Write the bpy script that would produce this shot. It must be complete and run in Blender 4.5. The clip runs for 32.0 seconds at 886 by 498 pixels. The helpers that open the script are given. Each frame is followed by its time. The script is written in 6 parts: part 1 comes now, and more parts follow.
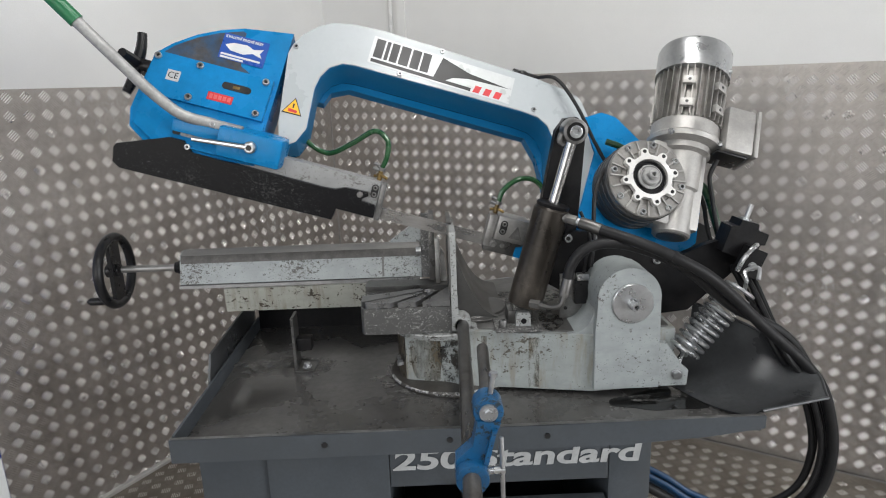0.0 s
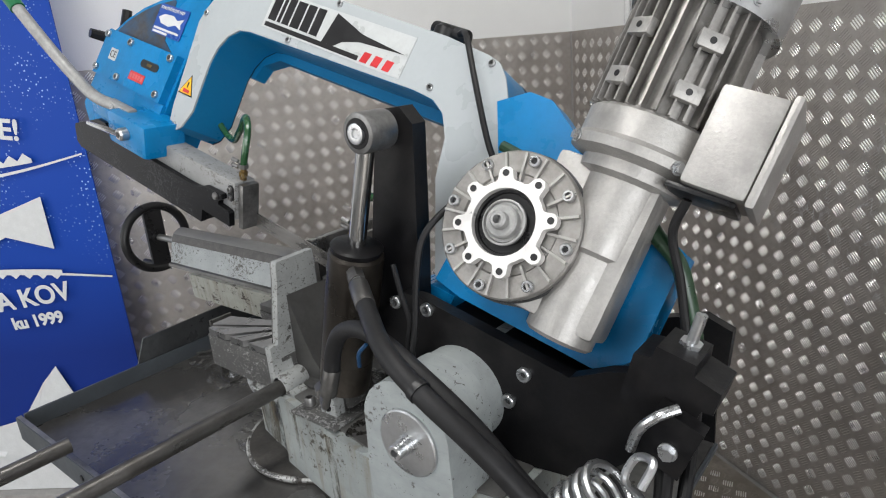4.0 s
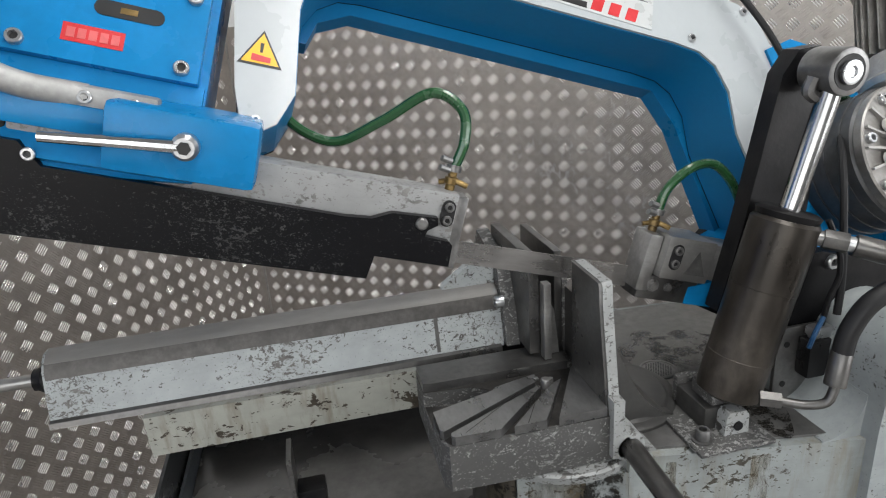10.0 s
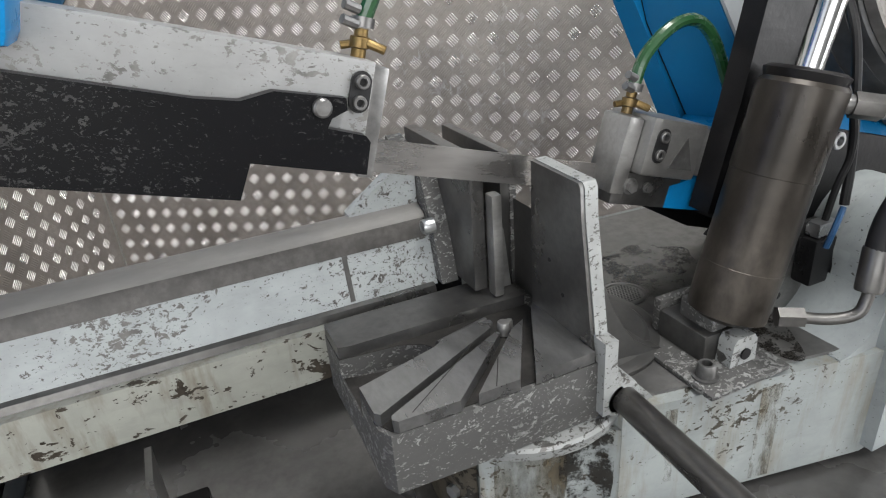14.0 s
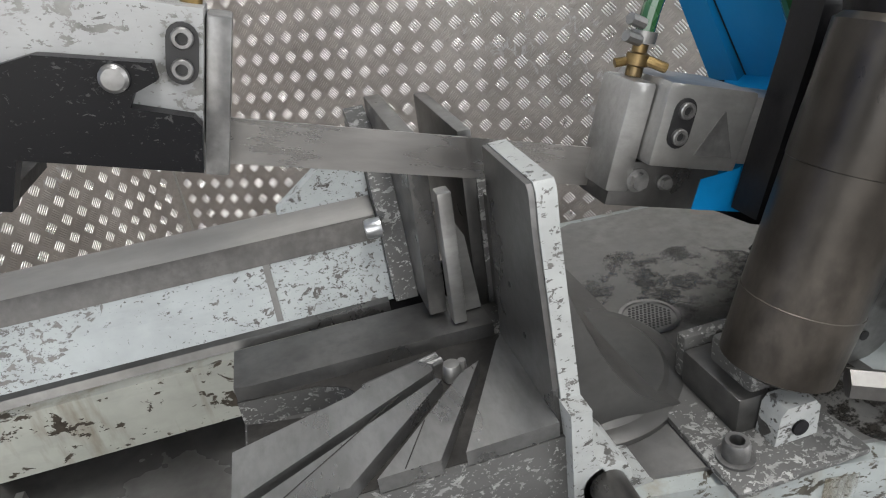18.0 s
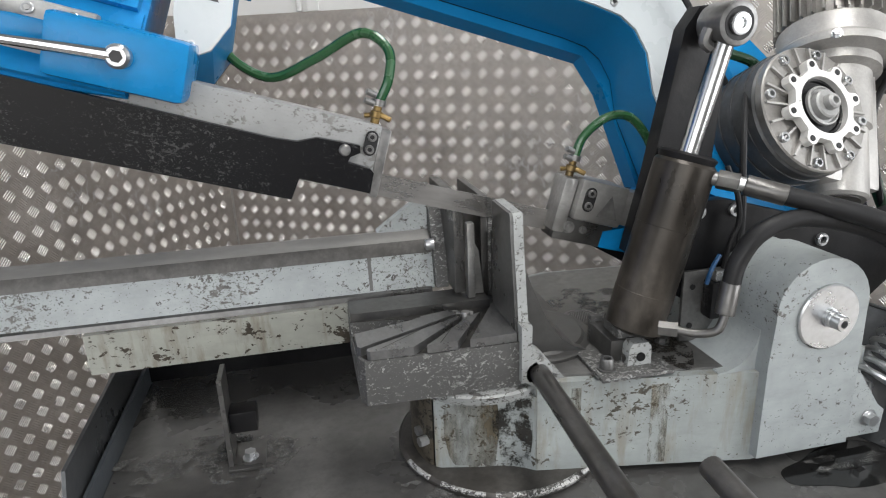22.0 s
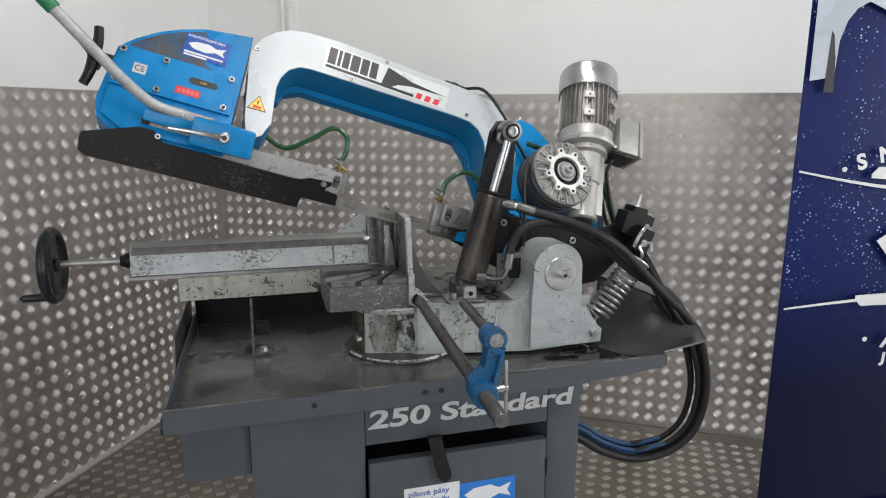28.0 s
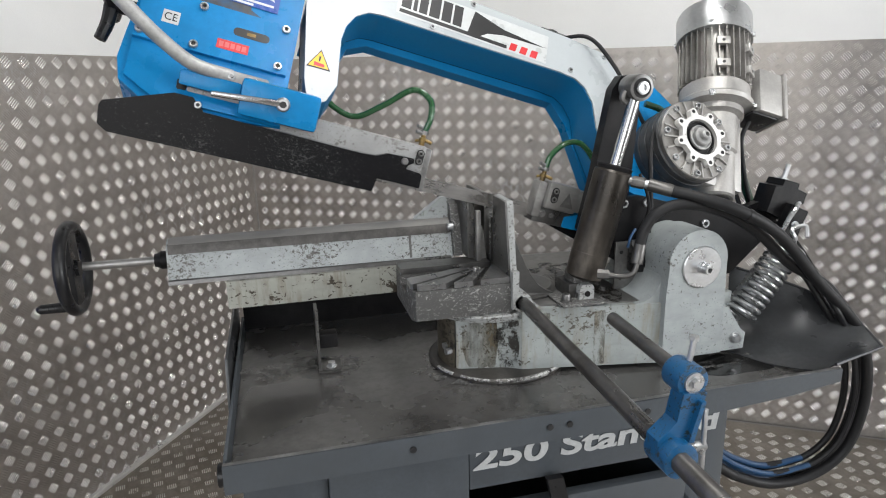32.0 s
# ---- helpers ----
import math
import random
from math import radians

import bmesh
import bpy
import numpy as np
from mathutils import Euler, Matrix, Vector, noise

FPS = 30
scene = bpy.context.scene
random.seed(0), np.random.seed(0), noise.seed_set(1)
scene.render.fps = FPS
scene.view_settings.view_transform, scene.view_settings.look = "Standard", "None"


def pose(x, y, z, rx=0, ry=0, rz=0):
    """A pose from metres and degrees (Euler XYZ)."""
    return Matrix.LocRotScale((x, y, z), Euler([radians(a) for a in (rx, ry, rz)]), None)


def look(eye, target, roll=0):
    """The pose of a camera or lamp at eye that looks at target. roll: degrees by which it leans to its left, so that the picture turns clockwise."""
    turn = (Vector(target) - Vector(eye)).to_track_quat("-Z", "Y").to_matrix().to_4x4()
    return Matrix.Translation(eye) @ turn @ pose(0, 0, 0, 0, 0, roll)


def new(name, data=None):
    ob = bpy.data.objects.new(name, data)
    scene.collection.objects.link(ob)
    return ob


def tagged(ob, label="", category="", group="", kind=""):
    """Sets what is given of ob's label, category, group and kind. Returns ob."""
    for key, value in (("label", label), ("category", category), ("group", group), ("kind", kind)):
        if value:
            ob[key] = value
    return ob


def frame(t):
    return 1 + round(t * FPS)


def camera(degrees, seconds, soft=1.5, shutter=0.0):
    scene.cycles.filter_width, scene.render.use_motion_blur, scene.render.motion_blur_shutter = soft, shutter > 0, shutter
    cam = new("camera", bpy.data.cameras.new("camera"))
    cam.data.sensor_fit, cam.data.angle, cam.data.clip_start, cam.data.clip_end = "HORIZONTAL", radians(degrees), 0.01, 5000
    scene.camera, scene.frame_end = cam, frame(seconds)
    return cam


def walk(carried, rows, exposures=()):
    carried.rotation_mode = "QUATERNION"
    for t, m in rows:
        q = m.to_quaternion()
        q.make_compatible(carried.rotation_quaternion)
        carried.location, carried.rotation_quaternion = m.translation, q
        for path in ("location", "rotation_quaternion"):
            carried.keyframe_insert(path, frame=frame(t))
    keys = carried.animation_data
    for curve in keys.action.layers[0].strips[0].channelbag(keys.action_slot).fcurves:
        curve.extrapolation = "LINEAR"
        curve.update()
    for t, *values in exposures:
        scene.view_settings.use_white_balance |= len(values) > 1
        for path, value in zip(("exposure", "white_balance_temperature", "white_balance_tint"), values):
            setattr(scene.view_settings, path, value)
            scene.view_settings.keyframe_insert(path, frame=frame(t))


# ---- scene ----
cam = camera(69.84, 32.0, soft=1.1, shutter=0.0)
PATH = [
    (0.0, look((0.1015, -1.1047, 1.4669), (0.1175, -0.1374, 1.2135), -1.89)),
    (0.5, look((0.1577, -1.0846, 1.4749), (0.1401, -0.1178, 1.2196), -3.41)),
    (1.0, look((0.3325, -1.0081, 1.4658), (0.2131, -0.0546, 1.1891), -3.60)),
    (1.5, look((0.5047, -0.9053, 1.4553), (0.2676, 0.0222, 1.1665), -5.42)),
    (2.0, look((0.5757, -0.7427, 1.4260), (0.2957, 0.1663, 1.1172), -2.29)),
    (2.5, look((0.6550, -0.5745, 1.4269), (0.3031, 0.3015, 1.0971), -2.50)),
    (3.0, look((0.8087, -0.4578, 1.4461), (0.2526, 0.3126, 1.1340), -5.84)),
    (3.5, look((0.9437, -0.3791, 1.4465), (0.3293, 0.3528, 1.1519), -5.08)),
    (5.5, look((0.8234, -0.3443, 1.4474), (0.3182, 0.4636, 1.1442), -2.66)),
    (6.0, look((0.7175, -0.3646, 1.4511), (0.3186, 0.5000, 1.1457), -2.55)),
    (6.5, look((0.6154, -0.3815, 1.4399), (0.2954, 0.5163, 1.1374), -1.73)),
    (7.0, look((0.4813, -0.3914, 1.4173), (0.2381, 0.5293, 1.1121), -1.74)),
    (7.5, look((0.3586, -0.4027, 1.4195), (0.2074, 0.5218, 1.0695), -2.68)),
    (8.0, look((0.1906, -0.4613, 1.4307), (0.1075, 0.4666, 1.0673), -4.85)),
    (8.5, look((0.0239, -0.5479, 1.4229), (-0.0192, 0.3808, 1.0545), -3.44)),
    (9.0, look((-0.0685, -0.5536, 1.4289), (-0.0168, 0.3768, 1.0658), -2.03)),
    (9.5, look((-0.1114, -0.4763, 1.4244), (0.0349, 0.4635, 1.1156), -4.15)),
    (10.0, look((-0.1569, -0.3997, 1.4365), (0.0319, 0.5254, 1.1071), -4.16)),
    (10.5, look((-0.2723, -0.3830, 1.4465), (0.0266, 0.5126, 1.1168), -3.09)),
    (11.0, look((-0.4353, -0.4012, 1.4518), (-0.0281, 0.4569, 1.1390), -3.74)),
    (11.5, look((-0.5291, -0.4321, 1.4449), (-0.0944, 0.4123, 1.1316), -1.36)),
    (12.0, look((-0.5570, -0.4421, 1.4554), (-0.1199, 0.4133, 1.1773), -1.56)),
    (12.5, look((-0.5457, -0.4227, 1.4674), (-0.0828, 0.4281, 1.2187), -0.84)),
    (13.0, look((-0.4680, -0.3806, 1.4416), (-0.0205, 0.4629, 1.1447), -1.36)),
    (13.5, look((-0.2918, -0.3111, 1.3735), (0.1031, 0.5200, 0.9819), -0.62)),
    (14.0, look((-0.1483, -0.1931, 1.3348), (0.2039, 0.6391, 0.9064), -4.52)),
    (14.5, look((-0.0329, -0.0901, 1.3418), (0.1970, 0.7685, 0.8836), -7.69)),
    (15.0, look((0.0504, -0.0603, 1.2744), (0.1343, 0.8350, 0.8368), -10.97)),
    (15.5, look((0.0917, -0.0396, 1.2712), (0.1221, 0.8632, 0.8420), -13.84)),
    (17.5, look((0.0764, -0.0640, 1.2811), (0.1507, 0.8202, 0.8200), -12.09)),
    (18.0, look((0.0212, -0.0969, 1.2904), (0.2118, 0.7692, 0.8283), -8.04)),
    (18.5, look((-0.0921, -0.0967, 1.3113), (0.2554, 0.7285, 0.8659), -3.71)),
    (19.0, look((-0.1399, -0.0886, 1.3224), (0.2949, 0.7136, 0.9132), -0.65)),
    (19.5, look((-0.1559, -0.0988, 1.3195), (0.2862, 0.7023, 0.9161), 0.33)),
    (20.0, look((-0.1488, -0.1199, 1.3206), (0.3148, 0.6591, 0.8983), 3.29)),
    (20.5, look((-0.1225, -0.1921, 1.3389), (0.2450, 0.6549, 0.9548), 0.26)),
    (21.0, look((-0.0698, -0.3261, 1.3293), (0.1447, 0.5823, 0.9706), 1.80)),
    (21.5, look((-0.0755, -0.4100, 1.3371), (0.1194, 0.5115, 1.0010), -1.19)),
    (22.0, look((-0.0970, -0.4965, 1.3503), (0.1052, 0.4350, 1.0477), -2.04)),
    (22.5, look((-0.1302, -0.6149, 1.3566), (0.0636, 0.3239, 1.0719), -1.87)),
    (23.0, look((-0.1246, -0.7449, 1.3595), (0.0459, 0.2018, 1.0863), -1.07)),
    (23.5, look((-0.0761, -0.8742, 1.3721), (0.0636, 0.0882, 1.1388), -0.34)),
    (24.0, look((-0.0334, -1.0365, 1.3587), (0.0101, -0.0642, 1.1294), -0.51)),
    (24.5, look((-0.0016, -1.1623, 1.3876), (0.0048, -0.1928, 1.1425), -1.52)),
    (26.5, look((0.0534, -1.2203, 1.3919), (0.1014, -0.2445, 1.1788), -3.61)),
    (27.0, look((0.0134, -1.2175, 1.3832), (0.1073, -0.2570, 1.1211), -0.61)),
    (27.5, look((-0.0967, -1.2327, 1.4007), (0.1125, -0.2856, 1.1573), -1.33)),
    (28.0, look((-0.1852, -1.2701, 1.4057), (0.0822, -0.3295, 1.1969), 0.18)),
    (28.5, look((-0.2454, -1.2759, 1.3839), (0.0440, -0.3445, 1.1630), -1.58)),
    (29.0, look((-0.2729, -1.2162, 1.3732), (0.0289, -0.2975, 1.1182), -1.76)),
    (29.5, look((-0.2676, -1.0772, 1.3905), (-0.0072, -0.1377, 1.1680), -4.20)),
    (30.0, look((-0.2468, -0.9688, 1.3832), (-0.0098, -0.0300, 1.1331), -1.71)),
    (30.5, look((-0.2511, -0.9246, 1.3881), (-0.0125, 0.0143, 1.1399), -2.03)),
    (31.0, look((-0.2632, -0.9094, 1.3902), (-0.0218, 0.0284, 1.1406), -1.59)),
    (31.5, look((-0.2769, -0.9228, 1.3831), (-0.0405, 0.0151, 1.1290), -0.64)),
    (32.0, look((-0.2741, -0.9263, 1.3874), (-0.0358, 0.0101, 1.1298), -1.27)),
]

# ---- world and light ----
EXPOSURES = [(0, -0.55), (2, -0.44), (3, -0.40), (4.5, -0.55), (6, -0.80), (7, -0.60), (8, -0.29), (9, -0.36), (10, -0.40), (12, -0.46), (13, -0.48), (14, -0.02), (15, 0.0), (18, 0.12), (20, 0.16), (21, -0.06), (22, -0.20), (24, -0.36), (28, -0.54), (30, -0.42), (32, -0.30)]
walk(cam, PATH, EXPOSURES)

world = bpy.data.worlds.new("world")
scene.world = world
world.use_nodes = True
_sky = world.node_tree.nodes.new("ShaderNodeTexSky")
_sky.sky_type, _sky.sun_disc = "NISHITA", False
_sky.sun_elevation, _sky.sun_rotation = radians(38), radians(200)
world.node_tree.links.new(_sky.outputs[0], world.node_tree.nodes["Background"].inputs[0])
world.node_tree.nodes["Background"].inputs[1].default_value = 0.1


def area_lamp(name, eye, target, sx, sy, power, color=(1, 1, 1)):
    lamp = bpy.data.lights.new(name, "AREA")
    lamp.shape, lamp.size, lamp.size_y, lamp.energy, lamp.color = "RECTANGLE", sx, sy, power, color
    ob = new(name, lamp)
    ob.matrix_world = look(eye, target)
    return ob


# The room's own frame: its corner at the origin, x along the long wall, y out through it.
ROOM = Matrix.Translation((-0.40, 2.24, 0)) @ Matrix.Rotation(radians(-32), 4, "Z")
area_lamp("window_light", ROOM @ Vector((1.85, -4.93, 1.75)), ROOM @ Vector((1.85, 0, 1.3)), 2.9, 1.8, 58, (0.972, 0.982, 1.0))
area_lamp("side_window_light", ROOM @ Vector((0.06, -3.0, 1.6)), ROOM @ Vector((4, -3.0, 1.45)), 1.9, 1.7, 14, (0.972, 0.982, 1.0))
# Unseen far lamp, added to brighten the left tread lining.
area_lamp("far_fill_light", ROOM @ Vector((6.36, -2.1, 1.65)), ROOM @ Vector((0, -2.1, 1.3)), 2.9, 2.0, 190, (0.972, 0.982, 1.0))
# Unseen overhead lamp, added to lift the linings near the corner.
area_lamp("ceiling_fill_light", ROOM @ Vector((2.2, -2.0, 2.86)), ROOM @ Vector((2.2, -2.0, 0)), 0.35, 2.2, 46, (1.0, 0.99, 0.97))


# ---- materials ----
def nodes_of(name):
    m = bpy.data.materials.new(name)
    m.use_nodes = True
    t = m.node_tree
    return m, t, t.nodes["Principled BSDF"]


def add(t, kind, **inputs):
    n = t.nodes.new(kind)
    for k, v in inputs.items():
        n.inputs[k.replace("_", " ")].default_value = v
    return n


def ramp(t, src, stops):
    r = t.nodes.new("ShaderNodeValToRGB")
    e = r.color_ramp.elements
    e[0].position, e[0].color = stops[0][0], (*stops[0][1], 1)
    e[1].position, e[1].color = stops[-1][0], (*stops[-1][1], 1)
    for p, c in stops[1:-1]:
        x = e.new(p)
        x.color = (*c, 1)
    t.links.new(src, r.inputs[0])
    return r


def mix(t, fac, a, b):
    n = t.nodes.new("ShaderNodeMix")
    n.data_type = "RGBA"
    for sock, v in ((n.inputs[0], fac), (n.inputs[6], a), (n.inputs[7], b)):
        if isinstance(v, (int, float)):
            sock.default_value = v
        elif isinstance(v, tuple):
            sock.default_value = (*v, 1)
        else:
            t.links.new(v, sock)
    return n.outputs[2]


def noise_of(t, scale, detail=4.0, rough=0.55, stretch=(1, 1, 1), dist=0.0):
    co = t.nodes.new("ShaderNodeTexCoord")
    mp = t.nodes.new("ShaderNodeMapping")
    mp.inputs["Scale"].default_value = stretch
    t.links.new(co.outputs["Object"], mp.inputs[0])
    n = add(t, "ShaderNodeTexNoise", Scale=scale, Detail=detail, Roughness=rough, Distortion=dist)
    t.links.new(mp.outputs[0], n.inputs["Vector"])
    return n.outputs["Fac"]


def bump(t, b, height, strength, distance=0.002):
    n = add(t, "ShaderNodeBump", Strength=strength, Distance=distance)
    t.links.new(height, n.inputs["Height"])
    t.links.new(n.outputs[0], b.inputs["Normal"])
    return n


def surface(name, base, rough=0.5, metal=0.0, vary=0.12, scale=18, fine=160, grain=0.15, stretch=(1, 1, 1), dark=None, rvary=0.12, coat=0.0, spec=0.5):
    """A surface with blotches at two scales, uneven gloss and fine relief. dark: a dirt colour in the hollows of the large noise."""
    m, t, b = nodes_of(name)
    big, small = noise_of(t, scale, 5, 0.6, stretch), noise_of(t, fine, 3, 0.6, stretch)
    lo, hi = tuple(c * (1 - vary) for c in base), tuple(min(1, c * (1 + vary)) for c in base)
    col = ramp(t, big, [(0.35, lo), (0.65, hi)]).outputs[0]
    col = mix(t, ramp(t, small, [(0.4, (0, 0, 0)), (0.7, (0.5, 0.5, 0.5))]).outputs[0], col, tuple(c * (1 - 1.6 * vary) for c in base))
    if dark:
        grime = ramp(t, noise_of(t, scale * 0.45, 6, 0.65), [(0.45, (0, 0, 0)), (0.7, (0.85, 0.85, 0.85))]).outputs[0]
        col = mix(t, grime, col, dark)
    t.links.new(col, b.inputs["Base Color"])
    b.inputs["Metallic"].default_value = metal
    b.inputs["Coat Weight"].default_value = coat
    b.inputs["Specular IOR Level"].default_value = spec
    r = ramp(t, big, [(0.3, (rough - rvary,) * 3), (0.7, (rough + rvary,) * 3)])
    t.links.new(r.outputs[0], b.inputs["Roughness"])
    bump(t, b, small, grain, 0.0008)
    return m


def chipped(name, paint, under, amount=0.09, scale=130, rough=0.5, stains=None, spec=0.5):
    """Old paint chipped to bare metal in small flakes, thicker in some zones, with brown runs where given."""
    m, t, b = nodes_of(name)

    def math_node(kind, x, y, z=None):
        n = t.nodes.new("ShaderNodeMath")
        n.operation = kind
        for sock, v in zip(n.inputs, (x, y, z)):
            if v is None:
                continue
            if isinstance(v, (int, float)):
                sock.default_value = v
            else:
                t.links.new(v, sock)
        return n.outputs[0]

    zone = noise_of(t, 9, 4, 0.6)
    coarse = math_node("MULTIPLY_ADD", zone, 0.4, noise_of(t, scale, 6, 0.68, (1, 1, 1.3), 0.5))
    fine = math_node("MULTIPLY_ADD", zone, 0.3, noise_of(t, scale * 2.6, 4, 0.6, (0.8, 1, 1.4)))
    e1 = ramp(t, coarse, [(0.69 + amount, (0, 0, 0)), (0.702 + amount, (1, 1, 1))]).outputs[0]
    e2 = ramp(t, fine, [(0.672 + amount, (0, 0, 0)), (0.69 + amount, (1, 1, 1))]).outputs[0]
    edge = math_node("MAXIMUM", e1, e2)
    tone = ramp(t, noise_of(t, 24, 5, 0.6), [(0.3, tuple(c * 0.84 for c in paint)), (0.7, tuple(min(1, c * 1.06) for c in paint))]).outputs[0]
    smear = ramp(t, noise_of(t, 60, 4, 0.7, (0.3, 1, 1)), [(0.5, (0, 0, 0)), (0.8, (0.4, 0.4, 0.4))]).outputs[0]
    tone = mix(t, smear, tone, tuple(c * 0.55 for c in paint))
    if stains:
        runs = ramp(t, noise_of(t, 9, 5, 0.65, (4.5, 4.5, 0.8)), [(0.5, (0, 0, 0)), (0.72, (0.75, 0.75, 0.75))]).outputs[0]
        tone = mix(t, runs, tone, stains)
    metal_c = ramp(t, noise_of(t, 90, 4), [(0.3, under), (0.7, tuple(min(1, c * 2.0) for c in under))]).outputs[0]
    t.links.new(mix(t, edge, tone, metal_c), b.inputs["Base Color"])
    r = ramp(t, edge, [(0, (rough,) * 3), (1, (0.4,) * 3)])
    t.links.new(r.outputs[0], b.inputs["Roughness"])
    mt = ramp(t, edge, [(0, (0, 0, 0)), (1, (0.5, 0.5, 0.5))])
    t.links.new(mt.outputs[0], b.inputs["Metallic"])
    b.inputs["Specular IOR Level"].default_value = spec
    inv = ramp(t, edge, [(0, (1, 1, 1)), (1, (0, 0, 0))])
    bump(t, b, inv.outputs[0], 0.4, 0.0005)
    return m


WHITE_WALL = surface("wall_plaster_white", (0.87, 0.87, 0.86), 0.75, 0, 0.03, 3, 220, 0.2)
# Far walls and ceiling are unseen; grey keeps bounced light off the saw.
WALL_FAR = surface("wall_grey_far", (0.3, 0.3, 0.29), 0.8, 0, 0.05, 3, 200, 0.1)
CEILING = surface("ceiling_grey", (0.45, 0.45, 0.44), 0.8, 0, 0.03, 3, 200, 0.1)
TREAD = surface("aluminium_tread", (0.45, 0.42, 0.39), 0.46, 0.8, 0.14, 7, 60, 0.1, rvary=0.1)
_t = TREAD.node_tree
_b = _t.nodes["Principled BSDF"]
_old = _b.inputs["Base Color"].links[0].from_socket
_zone = ramp(_t, noise_of(_t, 1.6, 3, 0.5), [(0.52, (0, 0, 0)), (0.66, (1, 1, 1))]).outputs[0]
_mark = ramp(_t, noise_of(_t, 34, 5, 0.72, (1, 0.6, 1), 1.2), [(0.54, (0, 0, 0)), (0.66, (0.8, 0.8, 0.8))]).outputs[0]
_both = _t.nodes.new("ShaderNodeMix")
_both.data_type, _both.blend_type = "RGBA", "MULTIPLY"
_both.inputs[0].default_value = 1.0
_t.links.new(_zone, _both.inputs[6])
_t.links.new(_mark, _both.inputs[7])
_t.links.new(mix(_t, _both.outputs[2], _old, (0.66, 0.67, 0.69)), _b.inputs["Base Color"])
TREAD_BAR = surface("aluminium_tread_bar", (0.80, 0.785, 0.765), 0.30, 0.92, 0.08, 14, 90, 0.08, rvary=0.06)
TREAD_FLOOR = surface("aluminium_tread_floor", (0.34, 0.31, 0.275), 0.44, 0.8, 0.2, 6, 70, 0.15, dark=(0.19, 0.168, 0.14))
GREY_PAINT = chipped("grey_paint_chipped", (0.345, 0.37, 0.372), (0.075, 0.072, 0.068), 0.112, 125)
GREY_PAINT_STAINED = chipped("grey_paint_stained", (0.325, 0.33, 0.295), (0.045, 0.038, 0.03), 0.115, 40, 0.5, (0.11, 0.075, 0.035))
GREY_CLEAN = chipped("grey_paint_sound", (0.325, 0.352, 0.354), (0.08, 0.078, 0.075), 0.150, 75)
BED_PAINT = chipped("bed_paint", (0.315, 0.34, 0.335), (0.07, 0.065, 0.055), 0.140, 70, 0.5, (0.20, 0.17, 0.115))
COOLANT_BROWN = chipped("coolant_soaked_paint", (0.075, 0.065, 0.048), (0.018, 0.016, 0.013), 0.060, 60, 0.42, (0.045, 0.032, 0.018))
WORN_STEEL = chipped("worn_dark_casting", (0.085, 0.084, 0.082), (0.2, 0.2, 0.195), 0.085, 120, 0.45, None, 0.4)
YOKE_GREY = surface("yoke_grey_paint", (0.395, 0.425, 0.44), 0.32, 0, 0.03, 6, 140, 0.05, coat=0.15)
BLUE = surface("blue_enamel", (0.004, 0.195, 0.47), 0.3, 0, 0.10, 10, 90, 0.3, dark=(0.003, 0.13, 0.30), coat=0.0, spec=0.28)
BLUE_DEEP = surface("blue_enamel_smooth", (0.004, 0.155, 0.35), 0.36, 0, 0.06, 8, 130, 0.06, spec=0.35)
BLACK_PAINT = surface("black_paint_worn", (0.006, 0.006, 0.007), 0.4, 0, 0.3, 30, 170, 0.25, dark=(0.016, 0.015, 0.015), spec=0.2)
GUARD_BLACK = chipped("black_guard_scuffed", (0.005, 0.005, 0.006), (0.035, 0.035, 0.035), 0.118, 200, 0.36, None, 0.16)
CYL_STEEL = surface("oily_steel_tube", (0.060, 0.052, 0.044), 0.36, 0.5, 0.4, 16, 90, 0.25, (1, 1, 0.5), dark=(0.018, 0.015, 0.012), spec=0.4)
BRIGHT_STEEL = surface("ground_steel", (0.34, 0.336, 0.328), 0.4, 0.8, 0.14, 34, 210, 0.22, (0.5, 1, 1), dark=(0.23, 0.226, 0.22))
PLATE_STEEL = surface("dark_ground_steel", (0.155, 0.153, 0.150), 0.34, 0.8, 0.2, 14, 120, 0.15, dark=(0.075, 0.073, 0.07))
CHROME = surface("chrome", (0.55, 0.55, 0.55), 0.2, 1.0, 0.1, 14, 90, 0.06, rvary=0.08, dark=(0.35, 0.35, 0.345))
ZINC = surface("zinc_plated_steel", (0.5, 0.51, 0.52), 0.3, 0.9, 0.1, 25, 120, 0.1, rvary=0.08)
ALU_CAST = surface("cast_aluminium", (0.42, 0.41, 0.395), 0.5, 0.7, 0.12, 40, 260, 0.55)
ALU_FIN = surface("aluminium_fin", (0.32, 0.31, 0.295), 0.45, 0.7, 0.15, 30, 200, 0.25, dark=(0.16, 0.15, 0.14))
ALU_LIGHT = surface("machined_aluminium", (0.82, 0.81, 0.79), 0.38, 0.5, 0.06, 30, 200, 0.1)
RUBBER = surface("black_rubber", (0.013, 0.013, 0.014), 0.5, 0, 0.2, 40, 200, 0.2, spec=0.28)
BLACK_PLASTIC = surface("black_plastic", (0.011, 0.011, 0.012), 0.33, 0, 0.15, 30, 180, 0.1, spec=0.35)
TRAY_STEEL = surface("oily_tray_steel", (0.165, 0.161, 0.156), 0.27, 0.6, 0.25, 5, 70, 0.12, dark=(0.04, 0.038, 0.036), rvary=0.13, spec=0.5)
TRAY_PAINT = surface("slate_grey_paint", (0.062, 0.071, 0.081), 0.42, 0, 0.12, 9, 130, 0.12, dark=(0.058, 0.064, 0.07), spec=0.35)
SPLASH = surface("dark_splash_sheet", (0.062, 0.065, 0.068), 0.32, 0.25, 0.25, 6, 110, 0.12, dark=(0.025, 0.026, 0.028), spec=0.4)
